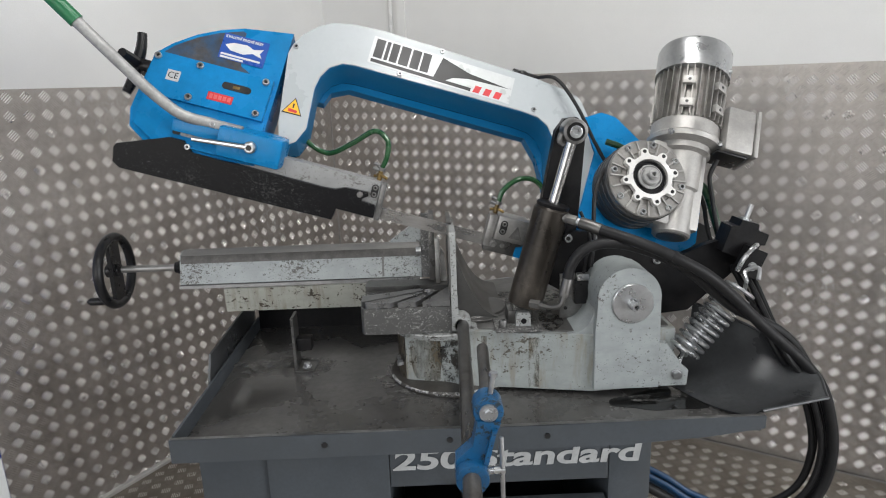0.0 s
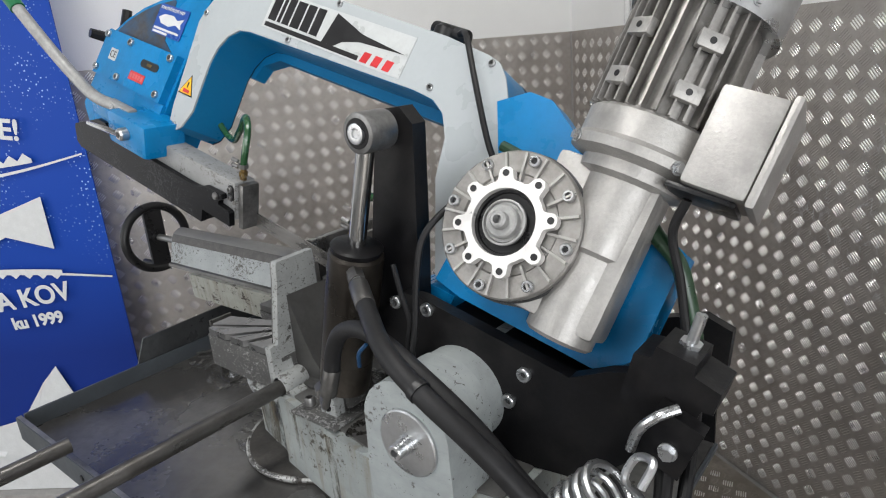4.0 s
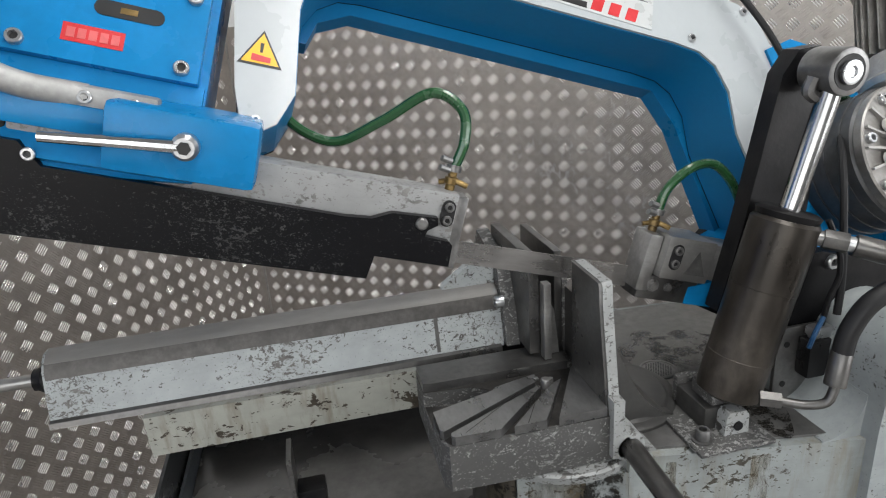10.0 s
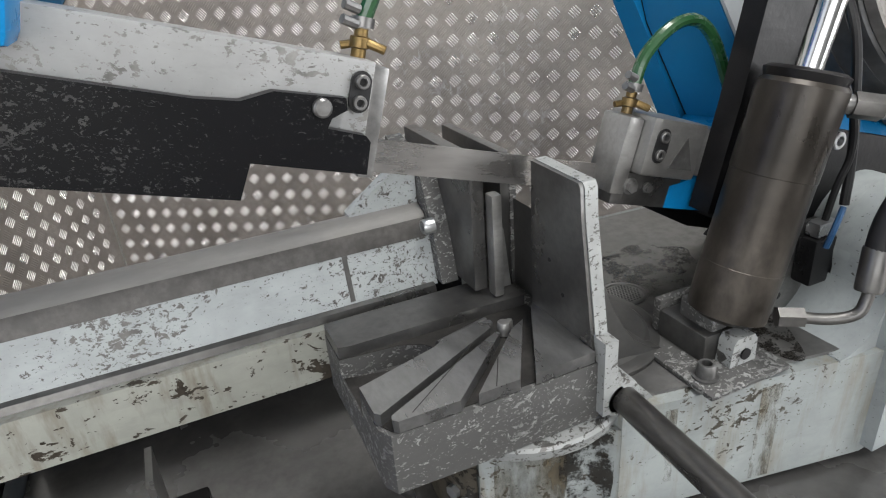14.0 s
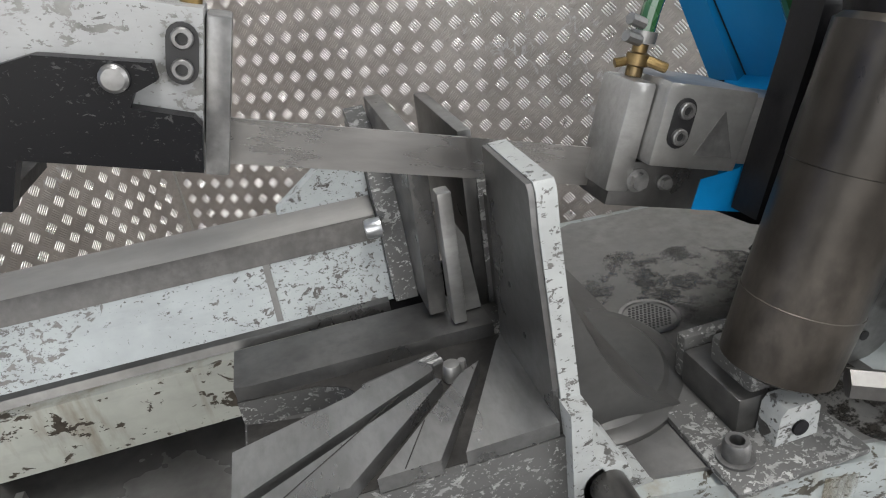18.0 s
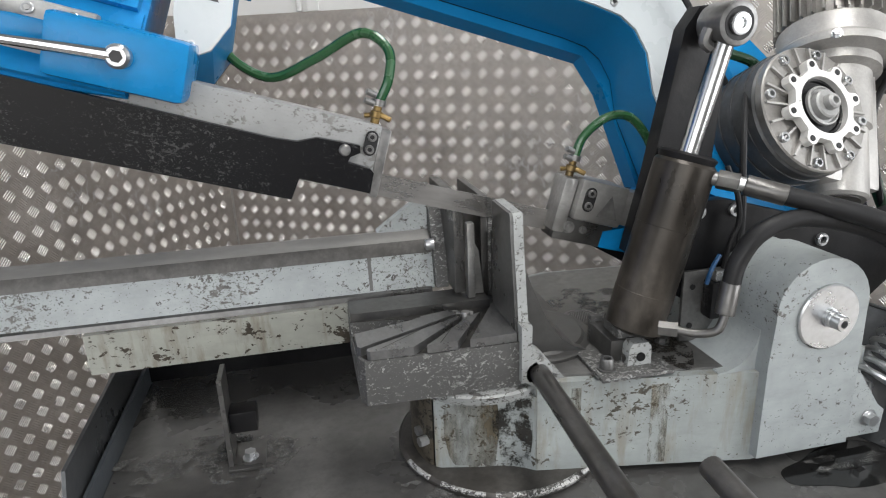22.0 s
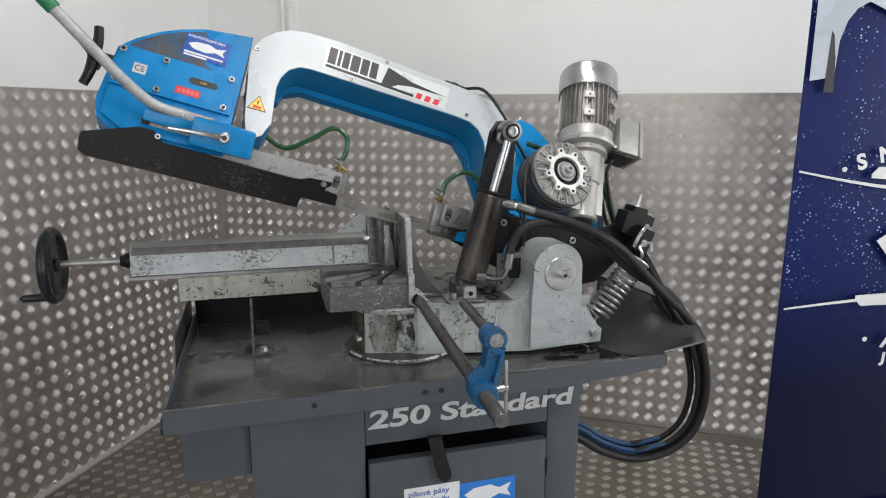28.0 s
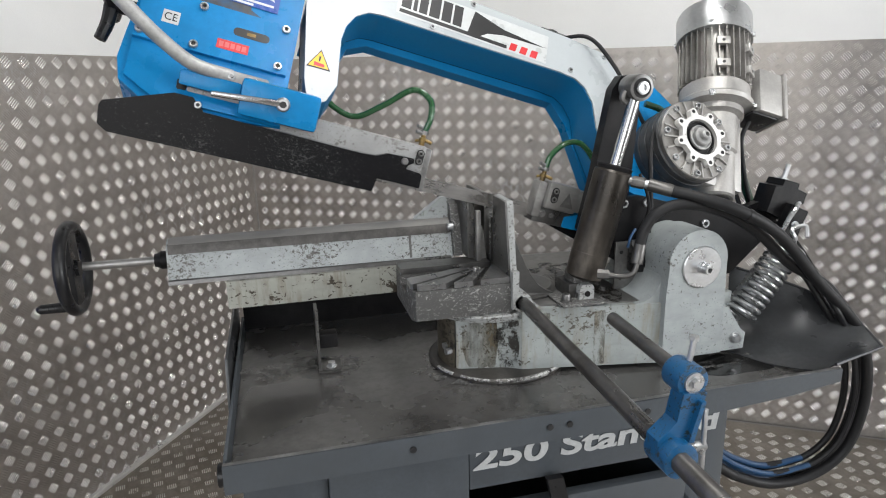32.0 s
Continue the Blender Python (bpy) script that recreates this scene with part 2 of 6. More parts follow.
GREEN_TUBE = surface("green_pvc_tube", (0.020, 0.075, 0.028), 0.22, 0, 0.12, 30, 120, 0.05, coat=0.4)
GREEN_GRIP = surface("green_grip", (0.006, 0.14, 0.05), 0.4, 0, 0.1, 30, 160, 0.1)
BRASS = surface("brass_dull", (0.22, 0.15, 0.06), 0.4, 0.8, 0.3, 60, 140, 0.25, dark=(0.08, 0.065, 0.045))
WHITE_PRINT = surface("white_lettering", (0.62, 0.63, 0.63), 0.5, 0, 0.05, 40, 200, 0.05)
BLACK_PRINT = surface("black_lettering", (0.012, 0.012, 0.013), 0.4, 0, 0.1, 40, 200, 0.05)
RED_PRINT = surface("red_print", (0.55, 0.03, 0.035), 0.4, 0, 0.1, 40, 200, 0.05)
YELLOW_PRINT = surface("yellow_print", (0.85, 0.45, 0.02), 0.4, 0, 0.06, 40, 200, 0.05)
BLUE_PRINT = surface("blue_print", (0.015, 0.07, 0.33), 0.35, 0, 0.06, 40, 200, 0.05)
STICKER_BLUE = surface("sticker_blue", (0.02, 0.16, 0.5), 0.35, 0, 0.06, 40, 200, 0.05)
DECAL_PAPER = surface("decal_silver", (0.52, 0.54, 0.54), 0.35, 0.1, 0.05, 30, 160, 0.05)
RED_PLASTIC = surface("red_plastic", (0.5, 0.03, 0.03), 0.35, 0, 0.1, 40, 160, 0.05)
BLUE_HOSE = surface("blue_hose", (0.010, 0.052, 0.13), 0.4, 0, 0.15, 40, 160, 0.1)
DRUM_GREY = surface("drum_grey", (0.07, 0.072, 0.075), 0.45, 0.3, 0.25, 20, 120, 0.2, dark=(0.03, 0.03, 0.03))
SECTOR_STEEL = surface("sector_steel", (0.25, 0.25, 0.25), 0.30, 0.85, 0.16, 26, 180, 0.12, (1, 0.4, 1))
CLAMP_BLUE = chipped("clamp_blue_enamel", (0.006, 0.075, 0.185), (0.02, 0.025, 0.03), 0.105, 110, 0.28)
ROD_STEEL = surface("oiled_rod_steel", (0.13, 0.125, 0.12), 0.34, 0.75, 0.25, 22, 150, 0.2, (1, 0.35, 1), dark=(0.05, 0.045, 0.04))
LETTER_GREY = surface("faded_white_lettering", (0.43, 0.44, 0.44), 0.5, 0, 0.12, 40, 200, 0.05)
DARK_GREEN = surface("dark_green_sheath", (0.014, 0.045, 0.02), 0.35, 0, 0.15, 30, 120, 0.05)
JAW_PAINT = chipped("jaw_paint", (0.30, 0.31, 0.305), (0.075, 0.073, 0.07), 0.075, 80)
GALVANISED = surface("galvanised_tube", (0.36, 0.36, 0.355), 0.5, 0.45, 0.2, 30, 140, 0.2, dark=(0.24, 0.24, 0.235))
DULL_STEEL = surface("dull_steel", (0.24, 0.238, 0.235), 0.4, 0.8, 0.2, 30, 140, 0.2, dark=(0.07, 0.068, 0.066))
RESIDUE = surface("pale_residue", (0.2, 0.2, 0.195), 0.6, 0.2, 0.35, 60, 200, 0.4, dark=(0.06, 0.058, 0.055))
_t = RESIDUE.node_tree
_t.links.new(ramp(_t, noise_of(_t, 38, 6, 0.7), [(0.47, (0, 0, 0)), (0.66, (0.8, 0.8, 0.8))]).outputs[0], _t.nodes["Principled BSDF"].inputs["Alpha"])
COOLANT_RUN = surface("coolant_run", (0.20, 0.17, 0.12), 0.5, 0, 0.3, 40, 160, 0.2)
_t = COOLANT_RUN.node_tree
_t.links.new(ramp(_t, noise_of(_t, 60, 5, 0.7, (1, 1, 0.25)), [(0.42, (0, 0, 0)), (0.68, (0.6, 0.6, 0.6))]).outputs[0], _t.nodes["Principled BSDF"].inputs["Alpha"])
COOLANT_STAIN = surface("coolant_stain", (0.105, 0.088, 0.058), 0.45, 0, 0.3, 30, 140, 0.2, dark=(0.035, 0.026, 0.016))
_t = COOLANT_STAIN.node_tree
_t.links.new(ramp(_t, noise_of(_t, 26, 6, 0.7, (1, 1, 0.35)), [(0.38, (0, 0, 0)), (0.66, (0.9, 0.9, 0.9))]).outputs[0], _t.nodes["Principled BSDF"].inputs["Alpha"])
BLACK_PATCH = surface("black_patch", (0.030, 0.027, 0.023), 0.35, 0, 0.3, 30, 140, 0.2, dark=(0.015, 0.014, 0.012))
_t = BLACK_PATCH.node_tree
_t.links.new(ramp(_t, noise_of(_t, 45, 6, 0.75), [(0.47, (0, 0, 0)), (0.56, (0.85, 0.85, 0.85))]).outputs[0], _t.nodes["Principled BSDF"].inputs["Alpha"])
SOAKED = surface("oil_soaked_casting", (0.075, 0.07, 0.064), 0.42, 0.2, 0.35, 26, 120, 0.35, dark=(0.03, 0.027, 0.024))
RIM_CRUST = chipped("white_rim_crust", (0.46, 0.46, 0.45), (0.05, 0.048, 0.045), 0.03, 140, 0.55)
BED_STEEL = surface("oily_bed_steel", (0.19, 0.187, 0.182), 0.4, 0.6, 0.25, 9, 80, 0.15, dark=(0.12, 0.117, 0.112), rvary=0.14)
OIL = surface("oil_puddle", (0.012, 0.012, 0.012), 0.14, 0, 0.2, 14, 90, 0.05)
BAR_STEEL = chipped("scuffed_bar_steel", (0.265, 0.268, 0.268), (0.12, 0.118, 0.113), 0.085, 90, 0.40)
RAIL_STEEL = surface("rubbed_rail_steel", (0.215, 0.208, 0.198), 0.58, 0.3, 0.10, 60, 190, 0.15, (0.25, 1, 1))
FITTING = surface("plated_fitting", (0.15, 0.147, 0.142), 0.42, 0.85, 0.18, 30, 140, 0.15, dark=(0.12, 0.115, 0.11))
RUBBED = surface("rubbed_dark_edge", (0.105, 0.10, 0.095), 0.5, 0.5, 0.25, 50, 180, 0.2)
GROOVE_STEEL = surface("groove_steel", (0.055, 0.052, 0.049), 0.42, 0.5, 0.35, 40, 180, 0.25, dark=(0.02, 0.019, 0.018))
DARK_CAST = surface("dark_oiled_casting", (0.085, 0.084, 0.082), 0.40, 0.35, 0.22, 9, 110, 0.15, dark=(0.05, 0.048, 0.046), rvary=0.1)
BLADE = surface("blade_steel", (0.33, 0.32, 0.31), 0.3, 0.9, 0.08, 60, 200, 0.08, (0.2, 1, 1))


def banner_material(name, deep, light):
    """Printed night blue that runs lighter lower down, with a spray of white droplets."""
    m, t, b = nodes_of(name)
    co = t.nodes.new("ShaderNodeTexCoord")
    sp = t.nodes.new("ShaderNodeSeparateXYZ")
    t.links.new(co.outputs["Object"], sp.inputs[0])
    base = ramp(t, sp.outputs[2], [(0.6, light), (1.05, deep)]).outputs[0]
    v = add(t, "ShaderNodeTexVoronoi", Scale=85.0)
    t.links.new(co.outputs["Object"], v.inputs["Vector"])
    spot = ramp(t, v.outputs["Distance"], [(0.12, (1, 1, 1)), (0.26, (0, 0, 0))]).outputs[0]
    where = ramp(t, noise_of(t, 5, 4, 0.7), [(0.45, (0, 0, 0)), (0.60, (1, 1, 1))]).outputs[0]
    upper = ramp(t, sp.outputs[2], [(0.82, (0, 0, 0)), (1.0, (1, 1, 1))]).outputs[0]
    where = mix(t, upper, (0, 0, 0), where)
    mul = t.nodes.new("ShaderNodeMix")
    mul.data_type, mul.blend_type = "RGBA", "MULTIPLY"
    mul.inputs[0].default_value = 1
    t.links.new(spot, mul.inputs[6])
    t.links.new(where, mul.inputs[7])
    t.links.new(mix(t, mul.outputs[2], base, (0.45, 0.62, 0.85)), b.inputs["Base Color"])
    b.inputs["Roughness"].default_value = 0.4
    b.inputs["Specular IOR Level"].default_value = 0.12
    return m


BANNER_DARK = banner_material("banner_night_blue", (0.007, 0.014, 0.085), (0.004, 0.006, 0.026))
BANNER_PALE = surface("banner_pale_print", (0.42, 0.46, 0.52), 0.35, 0, 0.08, 4, 60, 0.03)
BANNER_BLUE = banner_material("banner_royal_blue", (0.012, 0.06, 0.36), (0.01, 0.03, 0.2))


# ---- mesh helpers ----
def part(name, bm, material, parent=None, label="", smooth=True, m=None):
    """Links a bmesh as one mesh object, under parent, placed by m in the parent's space."""
    bmesh.ops.recalc_face_normals(bm, faces=bm.faces)
    me = bpy.data.meshes.new(name)
    bm.to_mesh(me)
    bm.free()
    me.materials.append(material)
    if smooth:
        me.polygons.foreach_set("use_smooth", [True] * len(me.polygons))
        me.set_sharp_from_angle(angle=radians(32))
    ob = new(name, me)
    ob.parent = parent
    if m is not None:
        ob.matrix_basis = m
    if label:
        ob["label"] = label
    return ob


def thing(name, label, category, m=None, group="", kind=""):
    ob = new(name)
    ob.empty_display_size = 0.02
    if m is not None:
        ob.matrix_basis = m
    return tagged(ob, label, category, group, kind)


def bevelled(bm, w, seg=2, angle=30):
    if w > 0:
        es = [e for e in bm.edges if len(e.link_faces) == 2 and e.calc_face_angle(0) > radians(angle)]
        bmesh.ops.bevel(bm, geom=es, offset=w, segments=seg, profile=0.6, affect="EDGES", clamp_overlap=True)
    return bm


def box(x0, x1, y0, y1, z0, z1, bev=0.0, bm=None):
    own = bm is None
    bm = bm or bmesh.new()
    g = bmesh.ops.create_cube(bm, size=1)["verts"]
    for v in g:
        v.co = ((x0 + x1) / 2 + v.co.x * (x1 - x0), (y0 + y1) / 2 + v.co.y * (y1 - y0), (z0 + z1) / 2 + v.co.z * (z1 - z0))
    if own:
        bevelled(bm, bev)
    return bm


AXES = {"z": Matrix.Identity(4), "y": Matrix(((1, 0, 0, 0), (0, 0, 1, 0), (0, 1, 0, 0), (0, 0, 0, 1))), "x": Matrix(((0, 0, 1, 0), (1, 0, 0, 0), (0, 1, 0, 0), (0, 0, 0, 1)))}


def prism(outline, d0, d1, axis="z", bev=0.0, bm=None):
    """An outline of (a, b) pairs, extruded from d0 to d1: along z with (x, y), along y with (x, z), along x with (y, z)."""
    own = bm is None
    bm = bm or bmesh.new()
    m = AXES[axis]
    lo = [bm.verts.new(m @ Vector((a, b, d0))) for a, b in outline]
    hi = [bm.verts.new(m @ Vector((a, b, d1))) for a, b in outline]
    n = len(lo)
    bm.faces.new(lo), bm.faces.new(hi[::-1])
    for i in range(n):
        bm.faces.new((lo[i], lo[(i + 1) % n], hi[(i + 1) % n], hi[i]))
    if own:
        bevelled(bm, bev)
    return bm


def rod(p0, p1, r0, r1=None, seg=20, bev=0.0, bm=None):
    """A round bar from p0 to p1."""
    own = bm is None
    bm = bm or bmesh.new()
    p0, p1 = Vector(p0), Vector(p1)
    m = Matrix.Translation((p0 + p1) / 2) @ (p1 - p0).to_track_quat("Z", "Y").to_matrix().to_4x4()
    bmesh.ops.create_cone(bm, cap_ends=True, segments=seg, radius1=r0, radius2=r0 if r1 is None else r1, depth=(p1 - p0).length, matrix=m)
    if own and bev:
        bevelled(bm, bev, 2, 50)
    return bm


def lathe(profile, p0, p1, seg=32, bm=None):
    """A turned body: (distance along p0 to p1, radius) pairs, closed at both ends."""
    bm = bm or bmesh.new()
    p0, p1 = Vector(p0), Vector(p1)
    m = Matrix.Translation(p0) @ (p1 - p0).to_track_quat("Z", "Y").to_matrix().to_4x4()
    rings = []
    for h, r in profile:
        rings.append([bm.verts.new(m @ Vector((r * math.cos(2 * math.pi * k / seg), r * math.sin(2 * math.pi * k / seg), h))) for k in range(seg)])
    for a, b in zip(rings, rings[1:]):
        for k in range(seg):
            bm.faces.new((a[k], a[(k + 1) % seg], b[(k + 1) % seg], b[k]))
    bm.faces.new(rings[0]), bm.faces.new(rings[-1][::-1])
    return bm


def spline(points, steps=8):
    """A smooth line through the points (Catmull-Rom)."""
    p = [Vector(q) for q in points]
    p = [2 * p[0] - p[1], *p, 2 * p[-1] - p[-2]]
    out = []
    for i in range(1, len(p) - 2):
        a, b, c, d = p[i - 1 : i + 3]
        for k in range(steps):
            s = k / steps
            out.append(0.5 * (2 * b + (c - a) * s + (2 * a - 5 * b + 4 * c - d) * s * s + (3 * b - a - 3 * c + d) * s**3))
    return out + [p[-2]]


def tube(points, r, seg=12, bm=None, smooth_steps=8):
    """A pipe of radius r along a smooth line through the points."""
    bm = bm or bmesh.new()
    line = spline(points, smooth_steps) if smooth_steps else [Vector(q) for q in points]
    rings, side = [], None
    for i, c in enumerate(line):
        d = (line[min(i + 1, len(line) - 1)] - line[max(i - 1, 0)]).normalized()
        side = (side - d * side.dot(d)).normalized() if side else d.orthogonal().normalized()
        up = d.cross(side)
        rad = r(i / (len(line) - 1)) if callable(r) else r
        rings.append([bm.verts.new(c + rad * (math.cos(2 * math.pi * k / seg) * side + math.sin(2 * math.pi * k / seg) * up)) for k in range(seg)])
    for a, b in zip(rings, rings[1:]):
        for k in range(seg):
            bm.faces.new((a[k], a[(k + 1) % seg], b[(k + 1) % seg], b[k]))
    bm.faces.new(rings[0]), bm.faces.new(rings[-1][::-1])
    return bm


def arc(cx, cy, r, a0, a1, n=10):
    return [(cx + r * math.cos(radians(a0 + (a1 - a0) * k / n)), cy + r * math.sin(radians(a0 + (a1 - a0) * k / n))) for k in range(n + 1)]


def socket_screw(parent, p, d, r=0.007, h=0.006, name="screw", material=None):
    """A hexagon socket head screw at p, its head pointing along d."""
    p, d = Vector(p), Vector(d).normalized()
    bm = lathe([(0, r), (h * 0.8, r), (h, r * 0.86), (h, r * 0.56), (h * 0.3, r * 0.5)], p, p + d, 18)
    bm.faces.ensure_lookup_table()
    bm.faces[-1].material_index = 1
    s = part(name, bm, material or ZINC, parent)
    s.data.materials.append(BLACK_PRINT)
    return s


def hex_bolt(parent, p, d, r=0.008, h=0.006, name="bolt", material=None):
    p, d = Vector(p), Vector(d).normalized()
    bm = lathe([(0, r * 1.35), (0.0015, r * 1.35)], p, p + d, 20)
    rod(p + d * 0.0015, p + d * (h + 0.0015), r, r, 6, 0, bm)
    return part(name, bm, material or ZINC, parent, smooth=False)


def words(text, size, depth, material, parent, m, name="lettering", shear=0.0, stretch=1.0, bold=0.0, align="LEFT"):
    cu = bpy.data.curves.new(name, "FONT")
    cu.body, cu.size, cu.extrude, cu.shear, cu.offset, cu.align_x = text, size, depth, shear, bold, align
    tmp = bpy.data.objects.new(name, cu)
    scene.collection.objects.link(tmp)
    me = bpy.data.meshes.new_from_object(tmp.evaluated_get(bpy.context.evaluated_depsgraph_get()))
    bpy.data.objects.remove(tmp)
    bpy.data.curves.remove(cu)
    me.transform(Matrix.Diagonal((stretch, 1, 1, 1)))
    me.materials.clear()
    me.materials.append(material)
    ob = new(name, me)
    ob.parent, ob.matrix_basis = parent, m
    return ob


def mesh_of(name, verts, faces, material, parent=None, smooth=False):
    me = bpy.data.meshes.new(name)
    me.from_pydata(verts, [], faces)
    me.materials.append(material)
    ob = new(name, me)
    ob.parent = parent
    return ob

# ---- the room ----
HALF = 2.9


def room_part(name, bm, material, label, category, m=ROOM):
    return tagged(part(name, bm, material, None, smooth=False, m=m), label, category, "", "structure")


def tread_sheet(name, width, height, m, label, material, worn=0, cell=0.029):
    """A tread plate lying in its own x-y plane: a thin sheet with groups of five raised, rounded bars that turn from
    row to row; worn picks the turn that catches less light: its shade is put into lower bars in the sheet's own colour.
    """
    sheet = tagged(part(name, box(0, width, 0, height, -0.004, 0.0), material, None, smooth=False, m=m), label, "tread plate", "", "structure")
    rng = np.random.default_rng(7)
    prof = [(-0.0019, 0.0), (-0.0012, 0.72), (0.0, 1.0), (0.0012, 0.72), (0.0019, 0.0)]
    unit = [(-1.0, 0.0, 0.0), *[(-0.78, y, z) for y, z in prof], *[(0.78, y, z) for y, z in prof], (1.0, 0.0, 0.0)]
    quads = [(1 + k, 2 + k, 7 + k, 6 + k) for k in range(4)]
    tris = [(0, 2 + k, 1 + k) for k in range(4)] + [(11, 6 + k, 7 + k) for k in range(4)]
    i, j = np.meshgrid(np.arange(int(width / cell)), np.arange(int(height / cell)), indexing="ij")
    keep = (i + j) % 2 == 0
    i, j = i[keep], j[keep]
    n = len(i)
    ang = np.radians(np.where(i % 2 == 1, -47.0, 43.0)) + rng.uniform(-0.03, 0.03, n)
    # Bars of this turn catch little light, so they are drawn low and dull.
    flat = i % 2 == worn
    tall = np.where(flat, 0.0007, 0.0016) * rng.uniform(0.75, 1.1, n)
    u = np.array(unit)
    blocks = []
    for k in (-2, -1, 0, 1, 2):
        a = u[None, :, 0] * 0.0155 * (1.0 if abs(k) < 2 else 0.88)
        b = u[None, :, 1] + k * 0.0066
        ca, sa = np.cos(ang)[:, None], np.sin(ang)[:, None]
        x = (i[:, None] + 0.5) * cell + a * ca - b * sa
        y = (j[:, None] + 0.5) * cell + a * sa + b * ca
        blocks.append(np.stack([x, y, u[None, :, 2] * tall[:, None]], -1).reshape(-1, 3))
    verts = np.concatenate(blocks)
    total = len(verts) // 12
    base = (np.arange(total) * 12)[:, None, None]
    faces = (np.array(quads)[None] + base).reshape(-1, 4).tolist() + (np.array(tris)[None] + base).reshape(-1, 3).tolist()
    bars = tagged(mesh_of("raised_bars", verts.tolist(), faces, TREAD_BAR, sheet), "", "", "", "stuff")
    bars.data.polygons.foreach_set("use_smooth", [True] * len(bars.data.polygons))
    # The low bars take the sheet's duller material in place of shade.
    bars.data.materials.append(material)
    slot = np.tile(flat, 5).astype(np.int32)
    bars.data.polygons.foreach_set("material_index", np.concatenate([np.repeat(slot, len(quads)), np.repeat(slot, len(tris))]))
    return sheet


PLATE_TOP = 1.49
UP = Matrix.Rotation(radians(90), 4, "X")
room_part("wall_back", box(-0.2, 6.4, 0.0, 0.2, 0, HALF), WHITE_WALL, "white plastered wall above aluminium tread plate", "wall")
room_part("wall_left", box(-0.2, 0, -1.95, 0.0, 0, HALF), WHITE_WALL, "white plastered wall beside the saw", "wall")
# The walls out of view only close the room, in grey to cut bounce.
bm = box(-0.2, 0, -5.0, -1.95, 0, 0.7)
box(-0.2, 0, -5.0, -1.95, 2.5, HALF, 0, bm)
box(-0.2, 0, -5.0, -3.98, 0.7, 2.5, 0, bm)
box(-0.2, 0, -2.02, -1.95, 0.7, 2.5, 0, bm)
room_part("wall_side", bm, WALL_FAR, "unseen grey wall with a wide window opening", "wall")
bm = box(-0.2, 6.4, -5.2, -5.0, 0, 0.8)
box(-0.2, 6.4, -5.2, -5.0, 2.7, HALF, 0, bm)
box(-0.2, 0.35, -5.2, -5.0, 0.8, 2.7, 0, bm)
box(3.35, 6.4, -5.2, -5.0, 0.8, 2.7, 0, bm)
room_part("wall_front", bm, WALL_FAR, "unseen grey wall with a window opening", "wall")
# Unseen wall, opened only for the added far lamp.
bm = box(6.4, 6.6, -5.2, 0.2, 0, 0.6)
box(6.4, 6.6, -5.2, 0.2, 2.7, HALF, 0, bm)
box(6.4, 6.6, -5.2, -3.6, 0.6, 2.7, 0, bm)
box(6.4, 6.6, -0.6, 0.2, 0.6, 2.7, 0, bm)
room_part("wall_right", bm, WALL_FAR, "unseen grey wall with an opening for the added fill light", "wall")
room_part("ceiling", box(-0.2, 6.6, -5.2, 0.2, HALF, HALF + 0.2), CEILING, "unseen plain grey ceiling", "ceiling")
room_part("floor", box(-0.2, 6.6, -5.2, 0.2, -0.2, -0.006), surface("concrete_floor", (0.3, 0.29, 0.28), 0.6, 0, 0.12, 4, 90, 0.2), "grey concrete floor below the tread plate", "floor")
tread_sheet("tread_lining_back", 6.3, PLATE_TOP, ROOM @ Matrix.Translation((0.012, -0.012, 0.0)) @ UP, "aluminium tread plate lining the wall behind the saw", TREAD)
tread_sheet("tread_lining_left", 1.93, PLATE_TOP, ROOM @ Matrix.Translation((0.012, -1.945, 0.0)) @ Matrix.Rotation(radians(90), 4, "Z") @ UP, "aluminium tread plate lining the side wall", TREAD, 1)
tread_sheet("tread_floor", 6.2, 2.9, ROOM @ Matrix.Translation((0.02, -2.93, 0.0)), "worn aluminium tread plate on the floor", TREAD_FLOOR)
room_part("cable_trunking", box(0.447, 0.493, -0.010, -0.001, PLATE_TOP + 0.002, HALF - 0.002, 0.0015), WHITE_WALL, "white plastic cable trunking on the plastered wall", "trunking")
room_part("trim", box(0.004, 0.018, -0.018, -0.004, 0, PLATE_TOP), ALU_CAST, "aluminium corner strip between the tread plates", "trim")
room_part("trim", box(0.012, 0.03, -1.945, -0.02, 0, 0.016, 0.003), ALU_LIGHT, "aluminium skirting strip along the floor", "trim")
bm = rod((0.42, -0.02, PLATE_TOP + 0.002), (0.42, -0.02, HALF), 0.011)
tagged(part("wall_pipe", bm, surface("pipe_white_paint", (0.74, 0.74, 0.73), 0.5), None, m=ROOM), "white painted pipe running up the wall", "pipe")

# ---- the cabinet ----
cab = thing("saw_cabinet", "slate-grey sheet-steel saw cabinet standing on the floor", "cabinet")
CX0, CX1 = -0.24, 0.52
bm = box(CX0, 0.0, 0.0, 0.45, 0.01, 0.8055, 0.004)
part("side_housing", bm, TRAY_PAINT, cab)
part("corner_post", box(0.436, CX1, 0.001, 0.45, 0.01, 0.8055, 0.004), TRAY_PAINT, cab)
part("fascia", box(0.001, 0.435, 0.002, 0.016, 0.690, 0.8055, 0.002), TRAY_PAINT, cab)
part("back_panel", box(0.0, 0.436, 0.43, 0.449, 0.01, 0.8055), TRAY_PAINT, cab)
part("bottom_panel", box(0.001, 0.435, 0.02, 0.43, 0.012, 0.03), TRAY_PAINT, cab)
door = part("door", box(0.006, 0.43, -0.012, 0.012, 0.03, 0.652, 0.004), TRAY_PAINT, cab, "slate-grey cabinet door with stickers")
